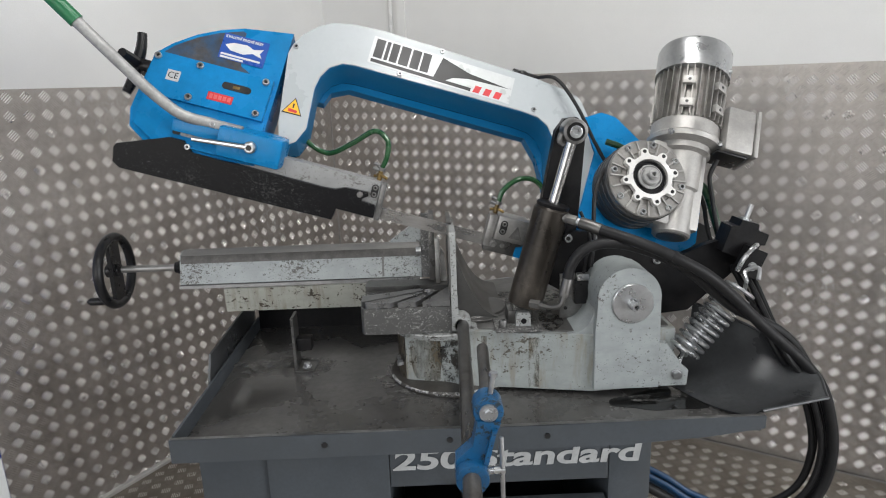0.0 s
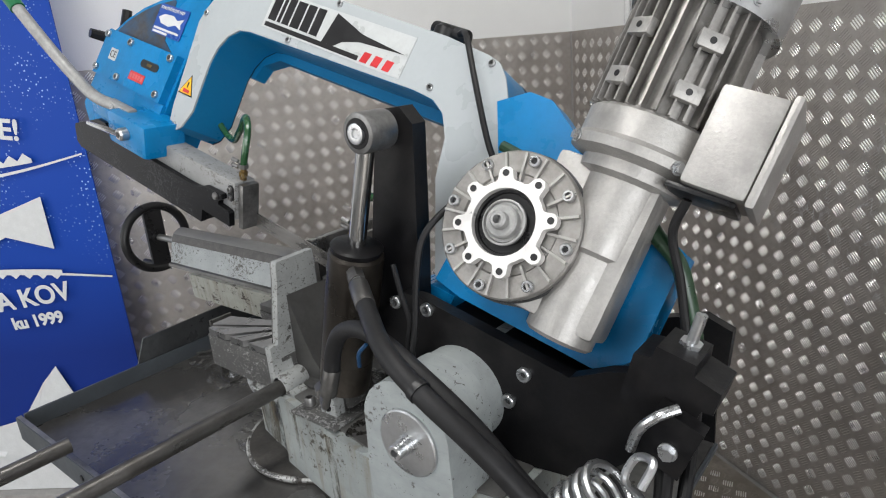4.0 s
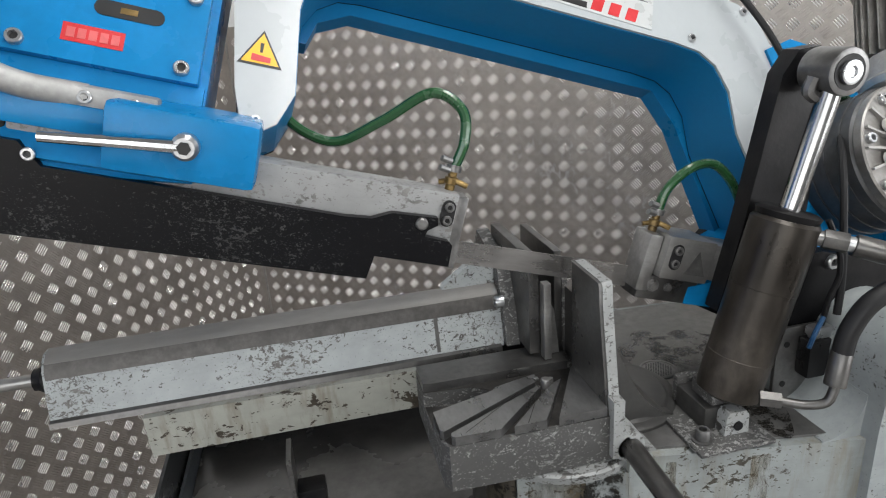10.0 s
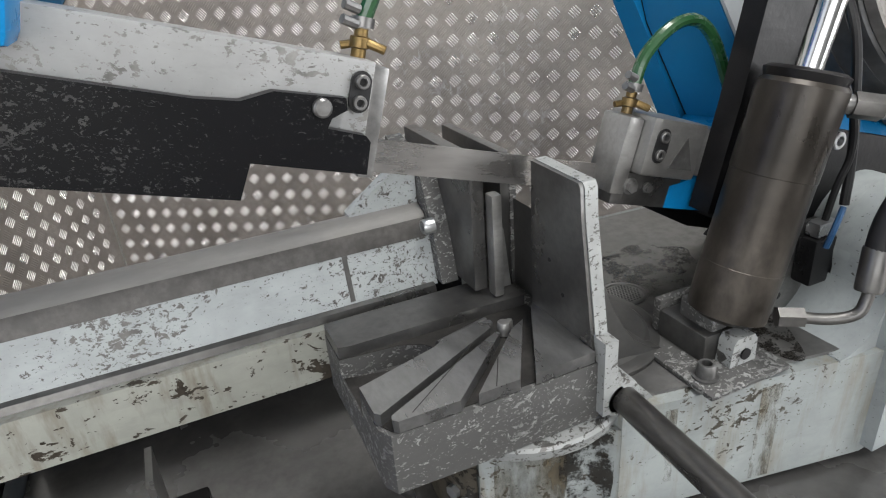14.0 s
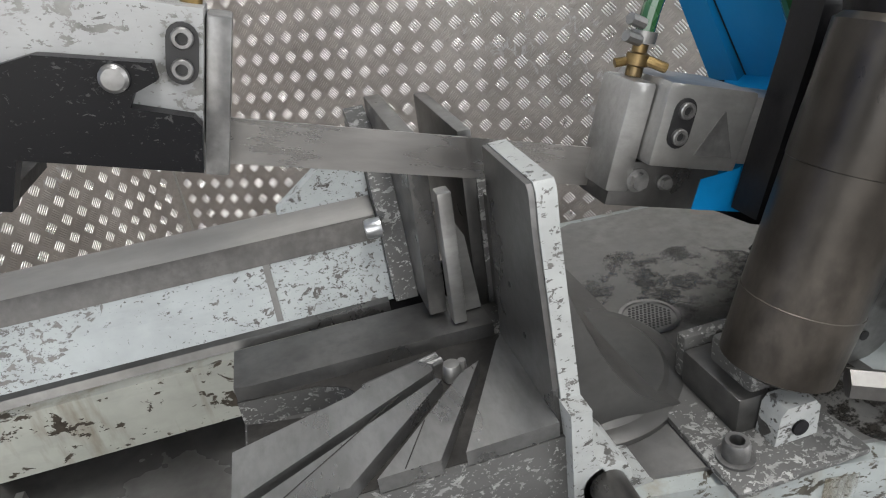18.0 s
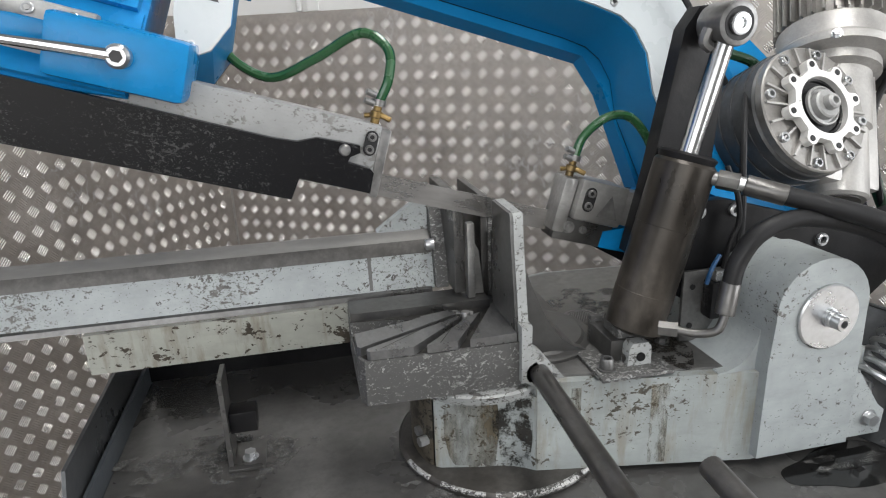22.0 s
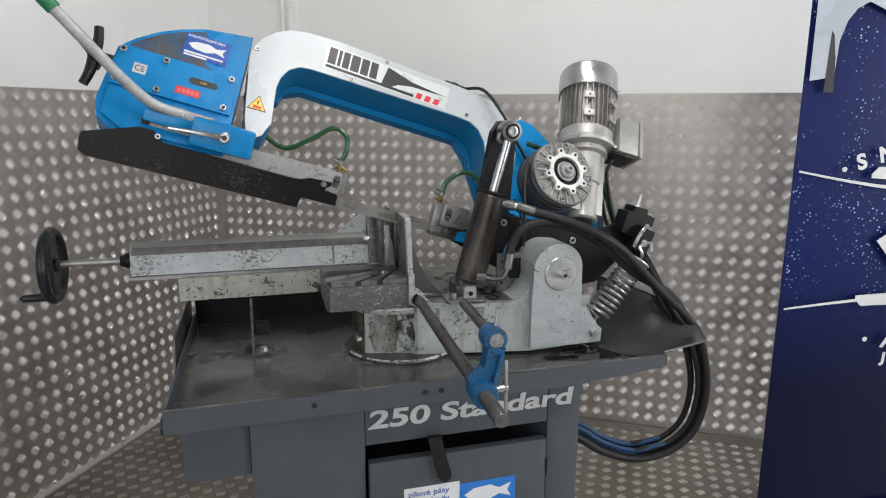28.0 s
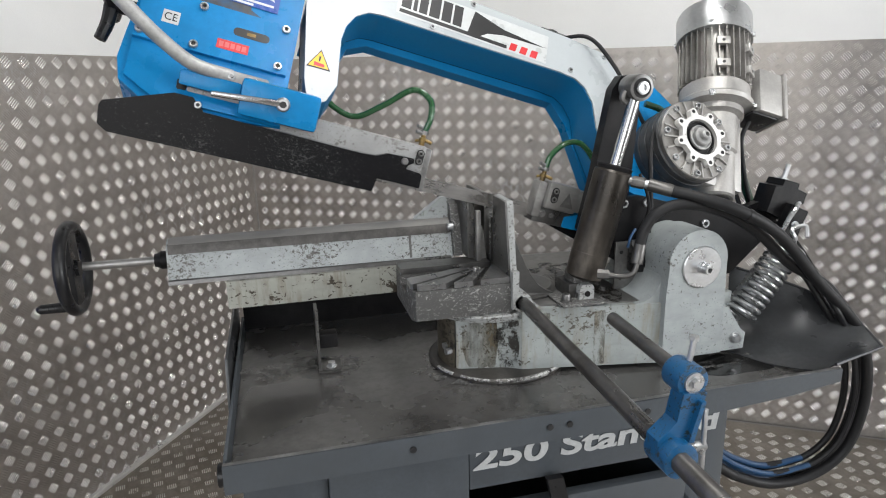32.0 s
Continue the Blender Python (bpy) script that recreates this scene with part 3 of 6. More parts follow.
part("hinge", box(0.4315, 0.437, -0.018, 0.0, 0.56, 0.60, 0.002), TRAY_PAINT, cab)
bm = prism([(0.160, 0.602), (0.166, 0.592), (0.178, 0.589), (0.188, 0.595), (0.190, 0.606), (0.166, 0.702), (0.136, 0.702)], -0.026, -0.0125, "y", 0.003)
part("door_latch", bm, BLACK_PLASTIC, cab, "black strap latch")
tank = part("coolant_tank", box(-0.375, -0.2405, 0.01, 0.4, 0.655, 0.804, 0.004), TRAY_PAINT, cab)
part("drain_plug", rod((-0.376, 0.035, 0.778), (-0.412, 0.035, 0.778), 0.020, None, 20, 0.003), BLACK_PLASTIC, cab, "black plastic plug")
face = Matrix.Rotation(radians(90), 4, "X")
for tx, x in (("250", 0.006), ("Standard", 0.006 + 0.1049 * 1.56)):
    words(tx, 0.059, 0.0005, LETTER_GREY, cab, Matrix.Translation((x, 0.0, 0.7300)) @ face, "lettering", 0.10, 1.56, 0.0016)
st = part("white_sticker", box(0.083, 0.2135, -0.0135, -0.0125, 0.475, 0.578), WHITE_PRINT, cab, "white paper sticker with blue print", False)
for k, (tx, sz, zz) in enumerate((("pilové pásy", 0.0195, 0.556), ("pásové pily", 0.0195, 0.535), ("servis", 0.031, 0.505))):
    words(tx, sz, 0.0003, BLUE_PRINT, cab, Matrix.Translation((0.092, -0.0138, zz)) @ face, "print", 0, 1.12, 0.0002)
part("print_bar", box(0.092, 0.195, -0.0142, -0.0136, 0.487, 0.494), BLUE_PRINT, cab, smooth=False)
part("blue_sticker", box(0.214, 0.352, -0.0135, -0.0125, 0.458, 0.570), STICKER_BLUE, cab, "blue sticker with a white fish", False)
fish = [(-0.5, 0.05), (-0.3, 0.3), (0.05, 0.36), (0.25, 0.16), (0.5, 0.34), (0.42, 0.0), (0.5, -0.3), (0.25, -0.12), (0.0, -0.34), (-0.34, -0.26)]


def fish_shape(parent, cx, cz, w, h, y, material, m=None, name="fish_mark"):
    bm = prism([(cx + a * w, cz + b * h) for a, b in fish], y - 0.0006, y, "y")
    return part(name, bm, material, parent, smooth=False, m=m)


fish_shape(cab, 0.283, 0.537, 0.115, 0.055, -0.0136, WHITE_PRINT)
for zz, w in ((0.503, 0.07), (0.491, 0.06), (0.477, 0.105)):
    part("print_bar", box(0.283 - w / 2, 0.283 + w / 2, -0.0142, -0.0136, zz - 0.0035, zz + 0.003), WHITE_PRINT, cab, smooth=False)

# ---- the chip tray ----
tray = thing("chip_tray", "dark oily sheet-steel chip tray with a raised lip, on the cabinet", "tray")
part("tray_floor", box(-0.385, 0.70, -0.052, 0.56, 0.816, 0.822), TRAY_STEEL, tray, "oily bare steel floor")
part("front_lip", prism([(-0.392, 0.806), (0.44, 0.806), (0.60, 0.815), (0.706, 0.828), (0.706, 0.853), (0.46, 0.8535), (0.30, 0.8520), (0.10, 0.8540), (-0.10, 0.8525), (-0.392, 0.853)], -0.0650, -0.0545, "y", 0.0015), TRAY_PAINT, tray, "slate-grey dented lip, lower towards its end")
part("worn_edge", box(-0.391, 0.705, -0.0636, -0.0560, 0.8534, 0.8543, 0.0003), DULL_STEEL, tray, "lip edge rubbed bright")
part("left_lip", prism([(-0.395, 0.806), (-0.391, 0.855), (-0.386, 0.855), (-0.386, 0.806)], -0.0515, 0.56, "y"), TRAY_PAINT, tray)
# Dark sheet, blackened further by the shade behind the vise put into its colour.
part("back_lip", box(-0.386, 0.70, 0.560, 0.566, 0.806, 0.922), BLACK_PAINT, tray)
part("right_lip", box(0.701, 0.706, -0.0515, 0.56, 0.815, 0.823), TRAY_PAINT, tray)
bm = prism([(0.17, 0.80), (0.17, 0.835), (0.20, 0.905), (0.56, 0.915), (0.56, 0.80)], -0.400, -0.3955, "x")
part("left_splash_plate", bm, SPLASH, tray, "raised dark splash plate")
for x in (0.12, 0.155, -0.11, 0.3):
    part("lip_hole", rod((x, -0.0675, 0.832), (x, -0.0655, 0.832), 0.0055, None, 14), BLACK_PRINT, tray)


def blob(name, cx, cy, rx, ry, z, seed, material, parent, label=""):
    """A thin stain with a ragged outline on a level face."""
    rng = random.Random(seed)
    ph = [(rng.uniform(0, 6.28), rng.uniform(0.05, 0.22) / (1 + 0.3 * k)) for k in range(1, 9)]
    pts = []
    for k in range(72):
        a = 2 * math.pi * k / 72
        r = 1 + sum(w * math.sin((i + 1) * a + p) for i, (p, w) in enumerate(ph))
        pts.append((cx + rx * r * math.cos(a), cy + ry * r * math.sin(a)))
    return part(name, prism(pts, z, z + 0.0006, "z"), material, parent, label, False)


for k, (x, y, rx, ry) in enumerate(((-0.20, 0.285, 0.05, 0.030), (-0.262, 0.335, 0.04, 0.016), (0.075, 0.150, 0.05, 0.010), (0.11, 0.172, 0.09, 0.009))):
    blob("residue_patch", x, y, rx * 1.3, ry * 1.5, 0.8221 + 0.0011 * k, 20 + k, RESIDUE, tray, "pale swarf and coolant residue")
blob("residue_patch", -0.245, 0.300, 0.115, 0.040, 0.8266, 77, RESIDUE, tray, "pale dried coolant round the strut")
blob("oil_puddle", 0.565, 0.070, 0.105, 0.038, 0.8221, 5, OIL, tray, "dark oil puddle")
for k, (x, y, rx, ry) in enumerate(((0.52, 0.085, 0.022, 0.006), (0.555, 0.068, 0.030, 0.009), (0.60, 0.075, 0.018, 0.006), (0.505, 0.062, 0.012, 0.005), (0.63, 0.09, 0.012, 0.005))):
    blob("residue_patch", x, y, rx, ry, 0.8230 + 0.0011 * k, 40 + k, RESIDUE, tray)

# The flared chute at the tray's far end: a sheet bent up from the tray.
chute = thing("splash_chute", "dark bent sheet-metal splash chute flaring off the tray", "chute")
bm = bmesh.new()
NU, NV = 15, 14
foot = spline([(0.585, 0.170, 0.8245), (0.637, 0.050, 0.8245), (0.684, -0.030, 0.838), (0.704, -0.050, 0.8565)], 5)
brow = spline([(0.680, 0.230, 0.974), (0.778, 0.125, 0.944), (0.862, 0.060, 0.886), (0.848, -0.018, 0.860)], 5)
rows = []
for i, (lo, hi) in enumerate(zip(foot, brow)):
    row = []
    for j in range(NV + 1):
        v = j / NV
        sag = math.sin(math.pi * v)
        row.append(lo.lerp(hi, v) + Vector((0.020, 0.0, -0.024)) * sag * min(1.0, (hi - lo).length / 0.16) * (1.0 - (i / NU) ** 2))
    rows.append(row)
top = [[bm.verts.new(p) for p in r] for r in rows]
bot = [[bm.verts.new(p + Vector((0, 0.001, -0.003))) for p in r] for r in rows]
for i in range(NU):
    for j in range(NV):
        bm.faces.new((top[i][j], top[i + 1][j], top[i + 1][j + 1], top[i][j + 1]))
        bm.faces.new((bot[i][j], bot[i][j + 1], bot[i + 1][j + 1], bot[i + 1][j]))
for j in range(NV):
    bm.faces.new((top[0][j], top[0][j + 1], bot[0][j + 1], bot[0][j]))
    bm.faces.new((top[NU][j], bot[NU][j], bot[NU][j + 1], top[NU][j + 1]))
for i in range(NU):
    bm.faces.new((top[i][0], bot[i][0], bot[i + 1][0], top[i + 1][0]))
    bm.faces.new((top[i][NV], top[i + 1][NV], bot[i + 1][NV], bot[i][NV]))
part("chute_sheet", bm, SPLASH, chute)
part("folded_rim", tube([r[-1] + Vector((0, 0, -0.001)) for r in rows], 0.0030, 8, None, 2), SPLASH, chute)
part("folded_rim", tube([p + Vector((0.001, 0, -0.001)) for p in rows[-1]], 0.0032, 8, None, 2), SPLASH, chute)

# ---- the swivel base casting ----
base = thing("swivel_base", "chipped light-grey cast base of the saw standing in the tray", "machine base")
part("turntable_flange", lathe([(0, 0.143), (0.005, 0.143), (0.0085, 0.139)], (0.138, 0.254, 0.823), (0.138, 0.254, 0.9), 56), SOAKED, base, "dark oil-soaked flange")
for k, (a0, a1) in enumerate(((196, 214), (222, 246), (251, 297), (300, 312))):
    part("residue_crust", tube([(0.138 + 0.1415 * math.cos(radians(a)), 0.254 + 0.1415 * math.sin(radians(a)), 0.8300) for a in range(a0, a1 + 1, 2)], 0.0034 if k != 2 else 0.0046, 6, None, 2), RIM_CRUST, base, "white crust of dried coolant along the flange")
drum = [(0.1545, 0.216), (0.0335, 0.216), (0.0315, 0.1955), *[(0.138 + 0.124 * math.cos(radians(a)), 0.254 + 0.124 * math.sin(radians(a))) for a in range(206, 88, -8)], (0.1545, 0.378)]
part("turntable_drum", prism(drum, 0.8318, 0.947, "z", 0.003), COOLANT_BROWN, base, "round drum soaked brown with old coolant")
part("turntable_lip", lathe([(0, 0.108), (0.010, 0.110), (0.0125, 0.107), (0.0125, 0.06)], (0.108, 0.258, 0.9365), (0.108, 0.258, 1.0), 48), JAW_PAINT, base)
body = [(0.155, 0.150), (0.426, 0.099), (0.50, 0.105), (0.60, 0.12), (0.60, 0.50), (0.30, 0.52), (0.155, 0.47)]
part("bed", prism(body, 0.832, 0.957, "z", 0.010), BED_PAINT, base, "grey painted bed with brown coolant runs")
part("bed_top", prism([((a - 0.375) * 0.95 + 0.375, (b - 0.31) * 0.935 + 0.31) for a, b in body], 0.9572, 0.9605, "z", 0.0012), BED_STEEL, base, "bare oily top face")
shoulder = [(0.0330, 0.1925), (0.0385, 0.1885), (0.085, 0.1770), (0.110, 0.1725), (0.130, 0.1665), (0.1445, 0.1580), (0.1545, 0.1500)]
part("bed_block", prism([*shoulder, (0.1545, 0.2155), (0.0360, 0.2155)], 0.8318, 0.9375, "z", 0.0025), BED_PAINT, base, "grey painted shoulder stained with old coolant")


def wall_stain(x0, x1, z0, z1, rag, seed, material, label, lift):
    """A ragged stain on the shoulder's front face, following its curve."""
    rng = random.Random(seed)
    ph = [(rng.uniform(0, 6.28), rng.uniform(0.4, 1.0) / (1 + 0.5 * k)) for k in range(5)]
    n = 28
    verts = []
    for k in range(n + 1):
        u = k / n
        x = x0 + (x1 - x0) * u
        y = next(ya + (yb - ya) * (x - xa) / (xb - xa) for (xa, ya), (xb, yb) in zip(shoulder, shoulder[1:]) if x <= xb)
        wob = [sum(w * math.sin((i + 1) * 5.1 * u + p * s) for i, (p, w) in enumerate(ph)) * rag for s in (1, 2)]
        fade = min(1.0, 0.35 + u / 0.10, 0.35 + (1 - u) / 0.10)
        mid = (z0 + z1) * 0.5
        lo, hi = mid + (z0 + wob[0] - mid) * fade, mid + (min(z1, z1 + wob[1]) - mid) * fade
        verts += [(x, y - lift, max(0.8325, lo)), (x, y - lift, min(0.9345, hi))]
    faces = [(2 * k, 2 * k + 2, 2 * k + 3, 2 * k + 1) for k in range(n)]
    ob = mesh_of("coolant_run", verts, faces, material, base)
    return tagged(ob, label)


wall_stain(0.044, 0.112, 0.838, 0.945, 0.016, 3, COOLANT_STAIN, "brown coolant stain", 0.0010)
wall_stain(0.104, 0.150, 0.842, 0.950, 0.020, 8, BLACK_PATCH, "black oil stain", 0.0013)
blob("black_patch", 0.350, 0.195, 0.026, 0.060, 0.9608, 61, BLACK_PATCH, base, "ragged black patch on the bed")
for y, z in ((0.222, 0.872), (0.206, 0.866)):
    hex_bolt(base, (0.0285, y, z), (-1, -0.35, 0), 0.007, 0.014)
ear = [(0.424, 0.842), (0.558, 0.842), (0.556, 0.97), *arc(0.491, 1.038, 0.064, -8, 188, 16), (0.424, 0.97)]
part("pivot_bracket", prism(ear, 0.086, 0.168, "y", 0.006), GREY_CLEAN, base, "rounded grey pivot bracket")
part("pivot_drum", rod((0.489, 0.150, 1.035), (0.489, 0.30, 1.035), 0.062, None, 36, 0.004), GREY_CLEAN, base)
part("pivot_cap", lathe([(0, 0.042), (0.003, 0.042), (0.0045, 0.040), (0.0045, 0.012), (0.009, 0.012), (0.009, 0.009)], (0.497, 0.086, 1.028), (0.497, 0, 1.028), 36), ZINC, base, "round zinc-plated pivot cap")
part("pivot_nut", lathe([(0, 0.0105), (0.004, 0.0105), (0.005, 0.0095), (0.016, 0.0095), (0.0175, 0.0085), (0.0175, 0.0048), (0.010, 0.0045)], (0.497, 0.0775, 1.028), (0.497, -1, 1.028), 24), ZINC, base, "round zinc nut with a hexagon socket")
part("nut_socket", lathe([(0, 0.0044), (0.0004, 0.0044)], (0.497, 0.0672, 1.028), (0.497, -1, 1.028), 6), BLACK_PRINT, base, smooth=False)
sweep = [(0.374, 0.956), (0.426, 0.956), (0.426, 1.010), *arc(0.374, 1.010, 0.0515, 0, -90, 12)]
part("cast_fillet", prism(sweep, 0.108, 0.30, "y"), GREY_CLEAN, base)
blob("foot_pad", 0.305, 0.275, 0.045, 0.04, 0.9606, 3, DULL_STEEL, base, "flat cast pad with a hole")
part("pad_hole", rod((0.313, 0.272, 0.9612), (0.313, 0.272, 0.9622), 0.006, None, 18), BLACK_PRINT, base)
blob("residue_patch", 0.33, 0.36, 0.09, 0.06, 0.9606, 12, RESIDUE, base)
for x, y in ((0.352, 0.20), (0.356, 0.235)):
    hex_bolt(base, (x, y, 0.9612), (0, 0, 1), 0.007, 0.006, material=DULL_STEEL)
for x0, x1, z0 in ((0.294, 0.316, 0.836), (0.196, 0.208, 0.862)):
    y0, y1 = (0.150 - (x - 0.155) * 0.051 / 0.271 for x in (x0, x1))
    part("coolant_run", prism([(x0, y0 - 0.0010), (x1, y1 - 0.0010), (x1, y1 - 0.0006), (x0, y0 - 0.0006)], z0, 0.948, "z"), COOLANT_RUN, base, "brown coolant run down the bed", False)
lug = [(0.56, 0.838), (0.622, 0.838), (0.624, 0.872), (0.612, 0.882), (0.575, 0.935), (0.56, 0.935)]
part("spring_lug", prism(lug, 0.098, 0.112, "y", 0.003), GREY_PAINT, base)
hex_bolt(base, (0.60, 0.098, 0.864), (0, -1, 0), 0.009, 0.009)
part("pin_block", box(0.256, 0.300, 0.1610, 0.222, 0.961, 0.994, 0.004), PLATE_STEEL, base)
part("pin_block", prism([(0.270, 0.9662), (0.302, 0.9662), (0.301, 0.990), (0.297, 0.9955), (0.276, 0.9955), (0.272, 0.990)], 0.1425, 0.1600, "y", 0.002), JAW_PAINT, base)
part("pin_block", box(0.258, 0.318, 0.2225, 0.233, 0.961, 1.002, 0.003), WORN_STEEL, base)
part("pin_plate", box(0.226, 0.322, 0.120, 0.228, 0.9607, 0.9660, 0.002), WORN_STEEL, base)
part("pin_end", rod((0.2868, 0.1423, 0.9775), (0.2868, 0.1405, 0.9775), 0.0058, None, 16), BLACK_PAINT, base)
socket_screw(base, (0.243, 0.145, 0.966), (0, 0, 1), 0.0085, 0.015, material=DULL_STEEL)
part("screw_washer", lathe([(0, 0.012), (0.002, 0.012)], (0.243, 0.145, 0.9661), (0.243, 0.145, 1.0), 22), DULL_STEEL, base)
part("drain_ring", lathe([(0, 0.026), (0.002, 0.026), (0.0025, 0.0225), (0.0012, 0.022)], (0.2836, 0.3073, 0.9606), (0.2836, 0.3073, 1.0), 36), DULL_STEEL, base, "round drain rim")
bm = bmesh.new()
for a in range(-5, 6):
    for b in range(-6, 7):
        px, py = 0.0038 * (a + 0.5 * (b % 2)), 0.0033 * b
        if px * px + py * py < 0.0195**2:
            lathe([(0, 0.0013), (0.0003, 0.0013)], (0.2836 + px, 0.3073 + py, 0.9619), (0.2836 + px, 0.3073 + py, 1.0), 6, bm)
tagged(part("drain_holes", bm, BLACK_PRINT, base, "fine perforated drain", False), "", "", "", "stuff")

# ---- the vise ----
vise = thing("vise", "chipped light-grey machine vise with a long slide above the tray", "vise")
part("slide_base", prism([(0.336, 0.955), (0.333, 1.012), (0.46, 1.012), (0.46, 0.955)], -0.395, 0.035, "x", 0.004), GREY_PAINT_STAINED, vise)
slide = [(0.350, 1.018), (0.3655, 1.0780), (0.3720, 1.0880), (0.3840, 1.0945), (0.400, 1.0940), (0.452, 1.070), (0.478, 1.018)]
part("slide_beam", prism(slide, -0.502, 0.0725, "x", 0.003), GREY_PAINT, vise, "long sloping slide, paint flaked to bare metal")
part("slide_rail", prism([(0.3690, 1.0870), (0.3725, 1.0912), (0.3840, 1.0972), (0.3960, 1.0966), (0.3960, 1.0930)], -0.498, 0.0720, "x", 0.001), RAIL_STEEL, vise, "bare ground slide rail")
part("rubbed_edge", prism([(0.3622, 1.0690), (0.3646, 1.0785), (0.3712, 1.0886), (0.3735, 1.0870), (0.3672, 1.0775), (0.3645, 1.0680)], -0.499, 0.0715, "x"), RUBBED, vise, "upper edge rubbed to bare metal")
part("slide_edge", prism([(0.343, 1.0125), (0.345, 1.0195), (0.352, 1.0215), (0.480, 1.0215), (0.482, 1.0125)], -0.502, 0.068, "x", 0.001), PLATE_STEEL, vise)
part("casting_joint", prism([(0.3506, 1.0235), (0.3624, 1.0695), (0.3640, 1.0690), (0.3522, 1.0230)], -0.0215, -0.0165, "x", 0.0005), PLATE_STEEL, vise, "dark joint across the slide")
jb = [(0.338, 1.022), (0.352, 1.075), (0.375, 1.128), (0.47, 1.150), (0.50, 1.10), (0.50, 1.022)]
part("moving_jaw_casting", prism(jb, 0.0730, 0.0910, "x", 0.003), WORN_STEEL, vise)
gus = [(-0.002, 1.099), (0.058, 1.142), (0.0725, 1.142), (0.0725, 1.095), (-0.002, 1.095)]
part("jaw_gusset", prism(gus, 0.388, 0.404, "y", 0.003), GREY_PAINT, vise)
part("moving_jaw_plate", box(0.0914, 0.1055, 0.2996, 0.4576, 1.026, 1.1605, 0.0015), PLATE_STEEL, vise, "ground steel jaw plate")
part("jaw_key", box(0.1060, 0.1165, 0.285, 0.299, 1.022, 1.1275, 0.002), BRIGHT_STEEL, vise, "bright ground key bar")
part("jaw_key", prism([(0.1175, 1.022), (0.1320, 1.022), (0.1255, 1.085), (0.1190, 1.098)], 0.300, 0.326, "y", 0.0015), BRIGHT_STEEL, vise, "short bright wedge bar")
socket_screw(vise, (0.0730, 0.350, 1.0845), (-1, 0, 0), 0.008, 0.012)
part("spindle", rod((-0.665, 0.415, 1.047), (-0.50, 0.415, 1.047), 0.0085, None, 16), BRIGHT_STEEL, vise, "bare steel spindle")
part("spindle_collar", lathe([(0, 0.018), (0.018, 0.019), (0.026, 0.014), (0.03, 0.014)], (-0.503, 0.415, 1.047), (-0.6, 0.415, 1.047), 24), BLACK_PAINT, vise)
WX, WY, WZ = -0.682, 0.415, 1.045
wheel = part("handwheel", bmesh.new(), BLACK_PLASTIC, vise, "black plastic handwheel with a crank grip")
bm = bmesh.new()
ring = [(WX, WY + 0.083 * math.cos(a), WZ + 0.083 * math.sin(a)) for a in [2 * math.pi * k / 48 for k in range(49)]]
tube(ring, 0.0115, 12, bm, 0)
part("rim", bm, BLACK_PLASTIC, wheel)
part("hub", lathe([(0, 0.016), (0.03, 0.017), (0.034, 0.013)], (WX + 0.012, WY, WZ), (WX - 0.1, WY, WZ), 24), BLACK_PLASTIC, wheel)
part("web", prism([(WY - 0.024, WZ - 0.08), (WY + 0.024, WZ - 0.08), (WY + 0.024, WZ + 0.08), (WY - 0.024, WZ + 0.08)], WX - 0.005, WX + 0.005, "x", 0.002), BLACK_PLASTIC, wheel)
part("crank_grip", lathe([(0, 0.007), (0.006, 0.0105), (0.06, 0.0095), (0.066, 0.005)], (WX - 0.008, WY - 0.01, WZ - 0.075), (WX - 0.1, WY - 0.012, WZ - 0.075), 18), BLACK_PLASTIC, wheel)
part("support_strut", prism([(-0.232, 0.826), (-0.226, 0.826), (-0.226, 0.955), (-0.232, 0.955)], 0.27, 0.32, "y"), TRAY_STEEL, vise, "bent steel support strut")
part("strut_foot", box(-0.232, -0.185, 0.262, 0.325, 0.8225, 0.8275, 0.001), TRAY_STEEL, vise)
hex_bolt(vise, (-0.205, 0.285, 0.8275), (0, 0, 1), 0.008, 0.009)
part("strut_block", box(-0.226, -0.19, 0.28, 0.31, 0.87, 0.90, 0.003), BLACK_PAINT, vise)

# The fixed sector table with its fan of grooves, and the fixed jaw.
table = thing("sector_table", "worn dark steel sector table with fan-shaped grooves and fixed jaw", "vise table")
sec = [(-0.0565, 0.330), (-0.0565, 0.178), (-0.050, 0.1665), (0.040, 0.1635), (0.139, 0.1640), (0.150, 0.172), (0.150, 0.330)]
part("table_block", prism(sec, 0.950, 0.9880, "z", 0.005), WORN_STEEL, table, "dark worn casting, paint scraped off its front")
pocket = [(-0.0565, 0.2815), (0.000, 0.2755), (0.0185, 0.2655), (0.0240, 0.2570), (0.0190, 0.2440), (-0.0565, 0.2215)]
part("table_body", prism([(-0.0565, 0.330), *pocket, *sec[1:]], 0.9882, 1.0085, "z"), WORN_STEEL, table, "worn casting with a dark pocket milled into it")
part("groove_floor", prism([*pocket[:5], (-0.0540, 0.2210), (-0.0540, 0.182), (-0.047, 0.1695), (0.136, 0.1670), (0.136, 0.2780), (0.030, 0.2800)], 1.0086, 1.0094, "z"), GROOVE_STEEL, table, "dark groove floor")
# The deep pocket's shade is put into this floor's dark colour.
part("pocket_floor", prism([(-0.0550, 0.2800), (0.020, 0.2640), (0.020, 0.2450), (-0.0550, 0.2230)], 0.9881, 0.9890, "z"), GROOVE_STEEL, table)
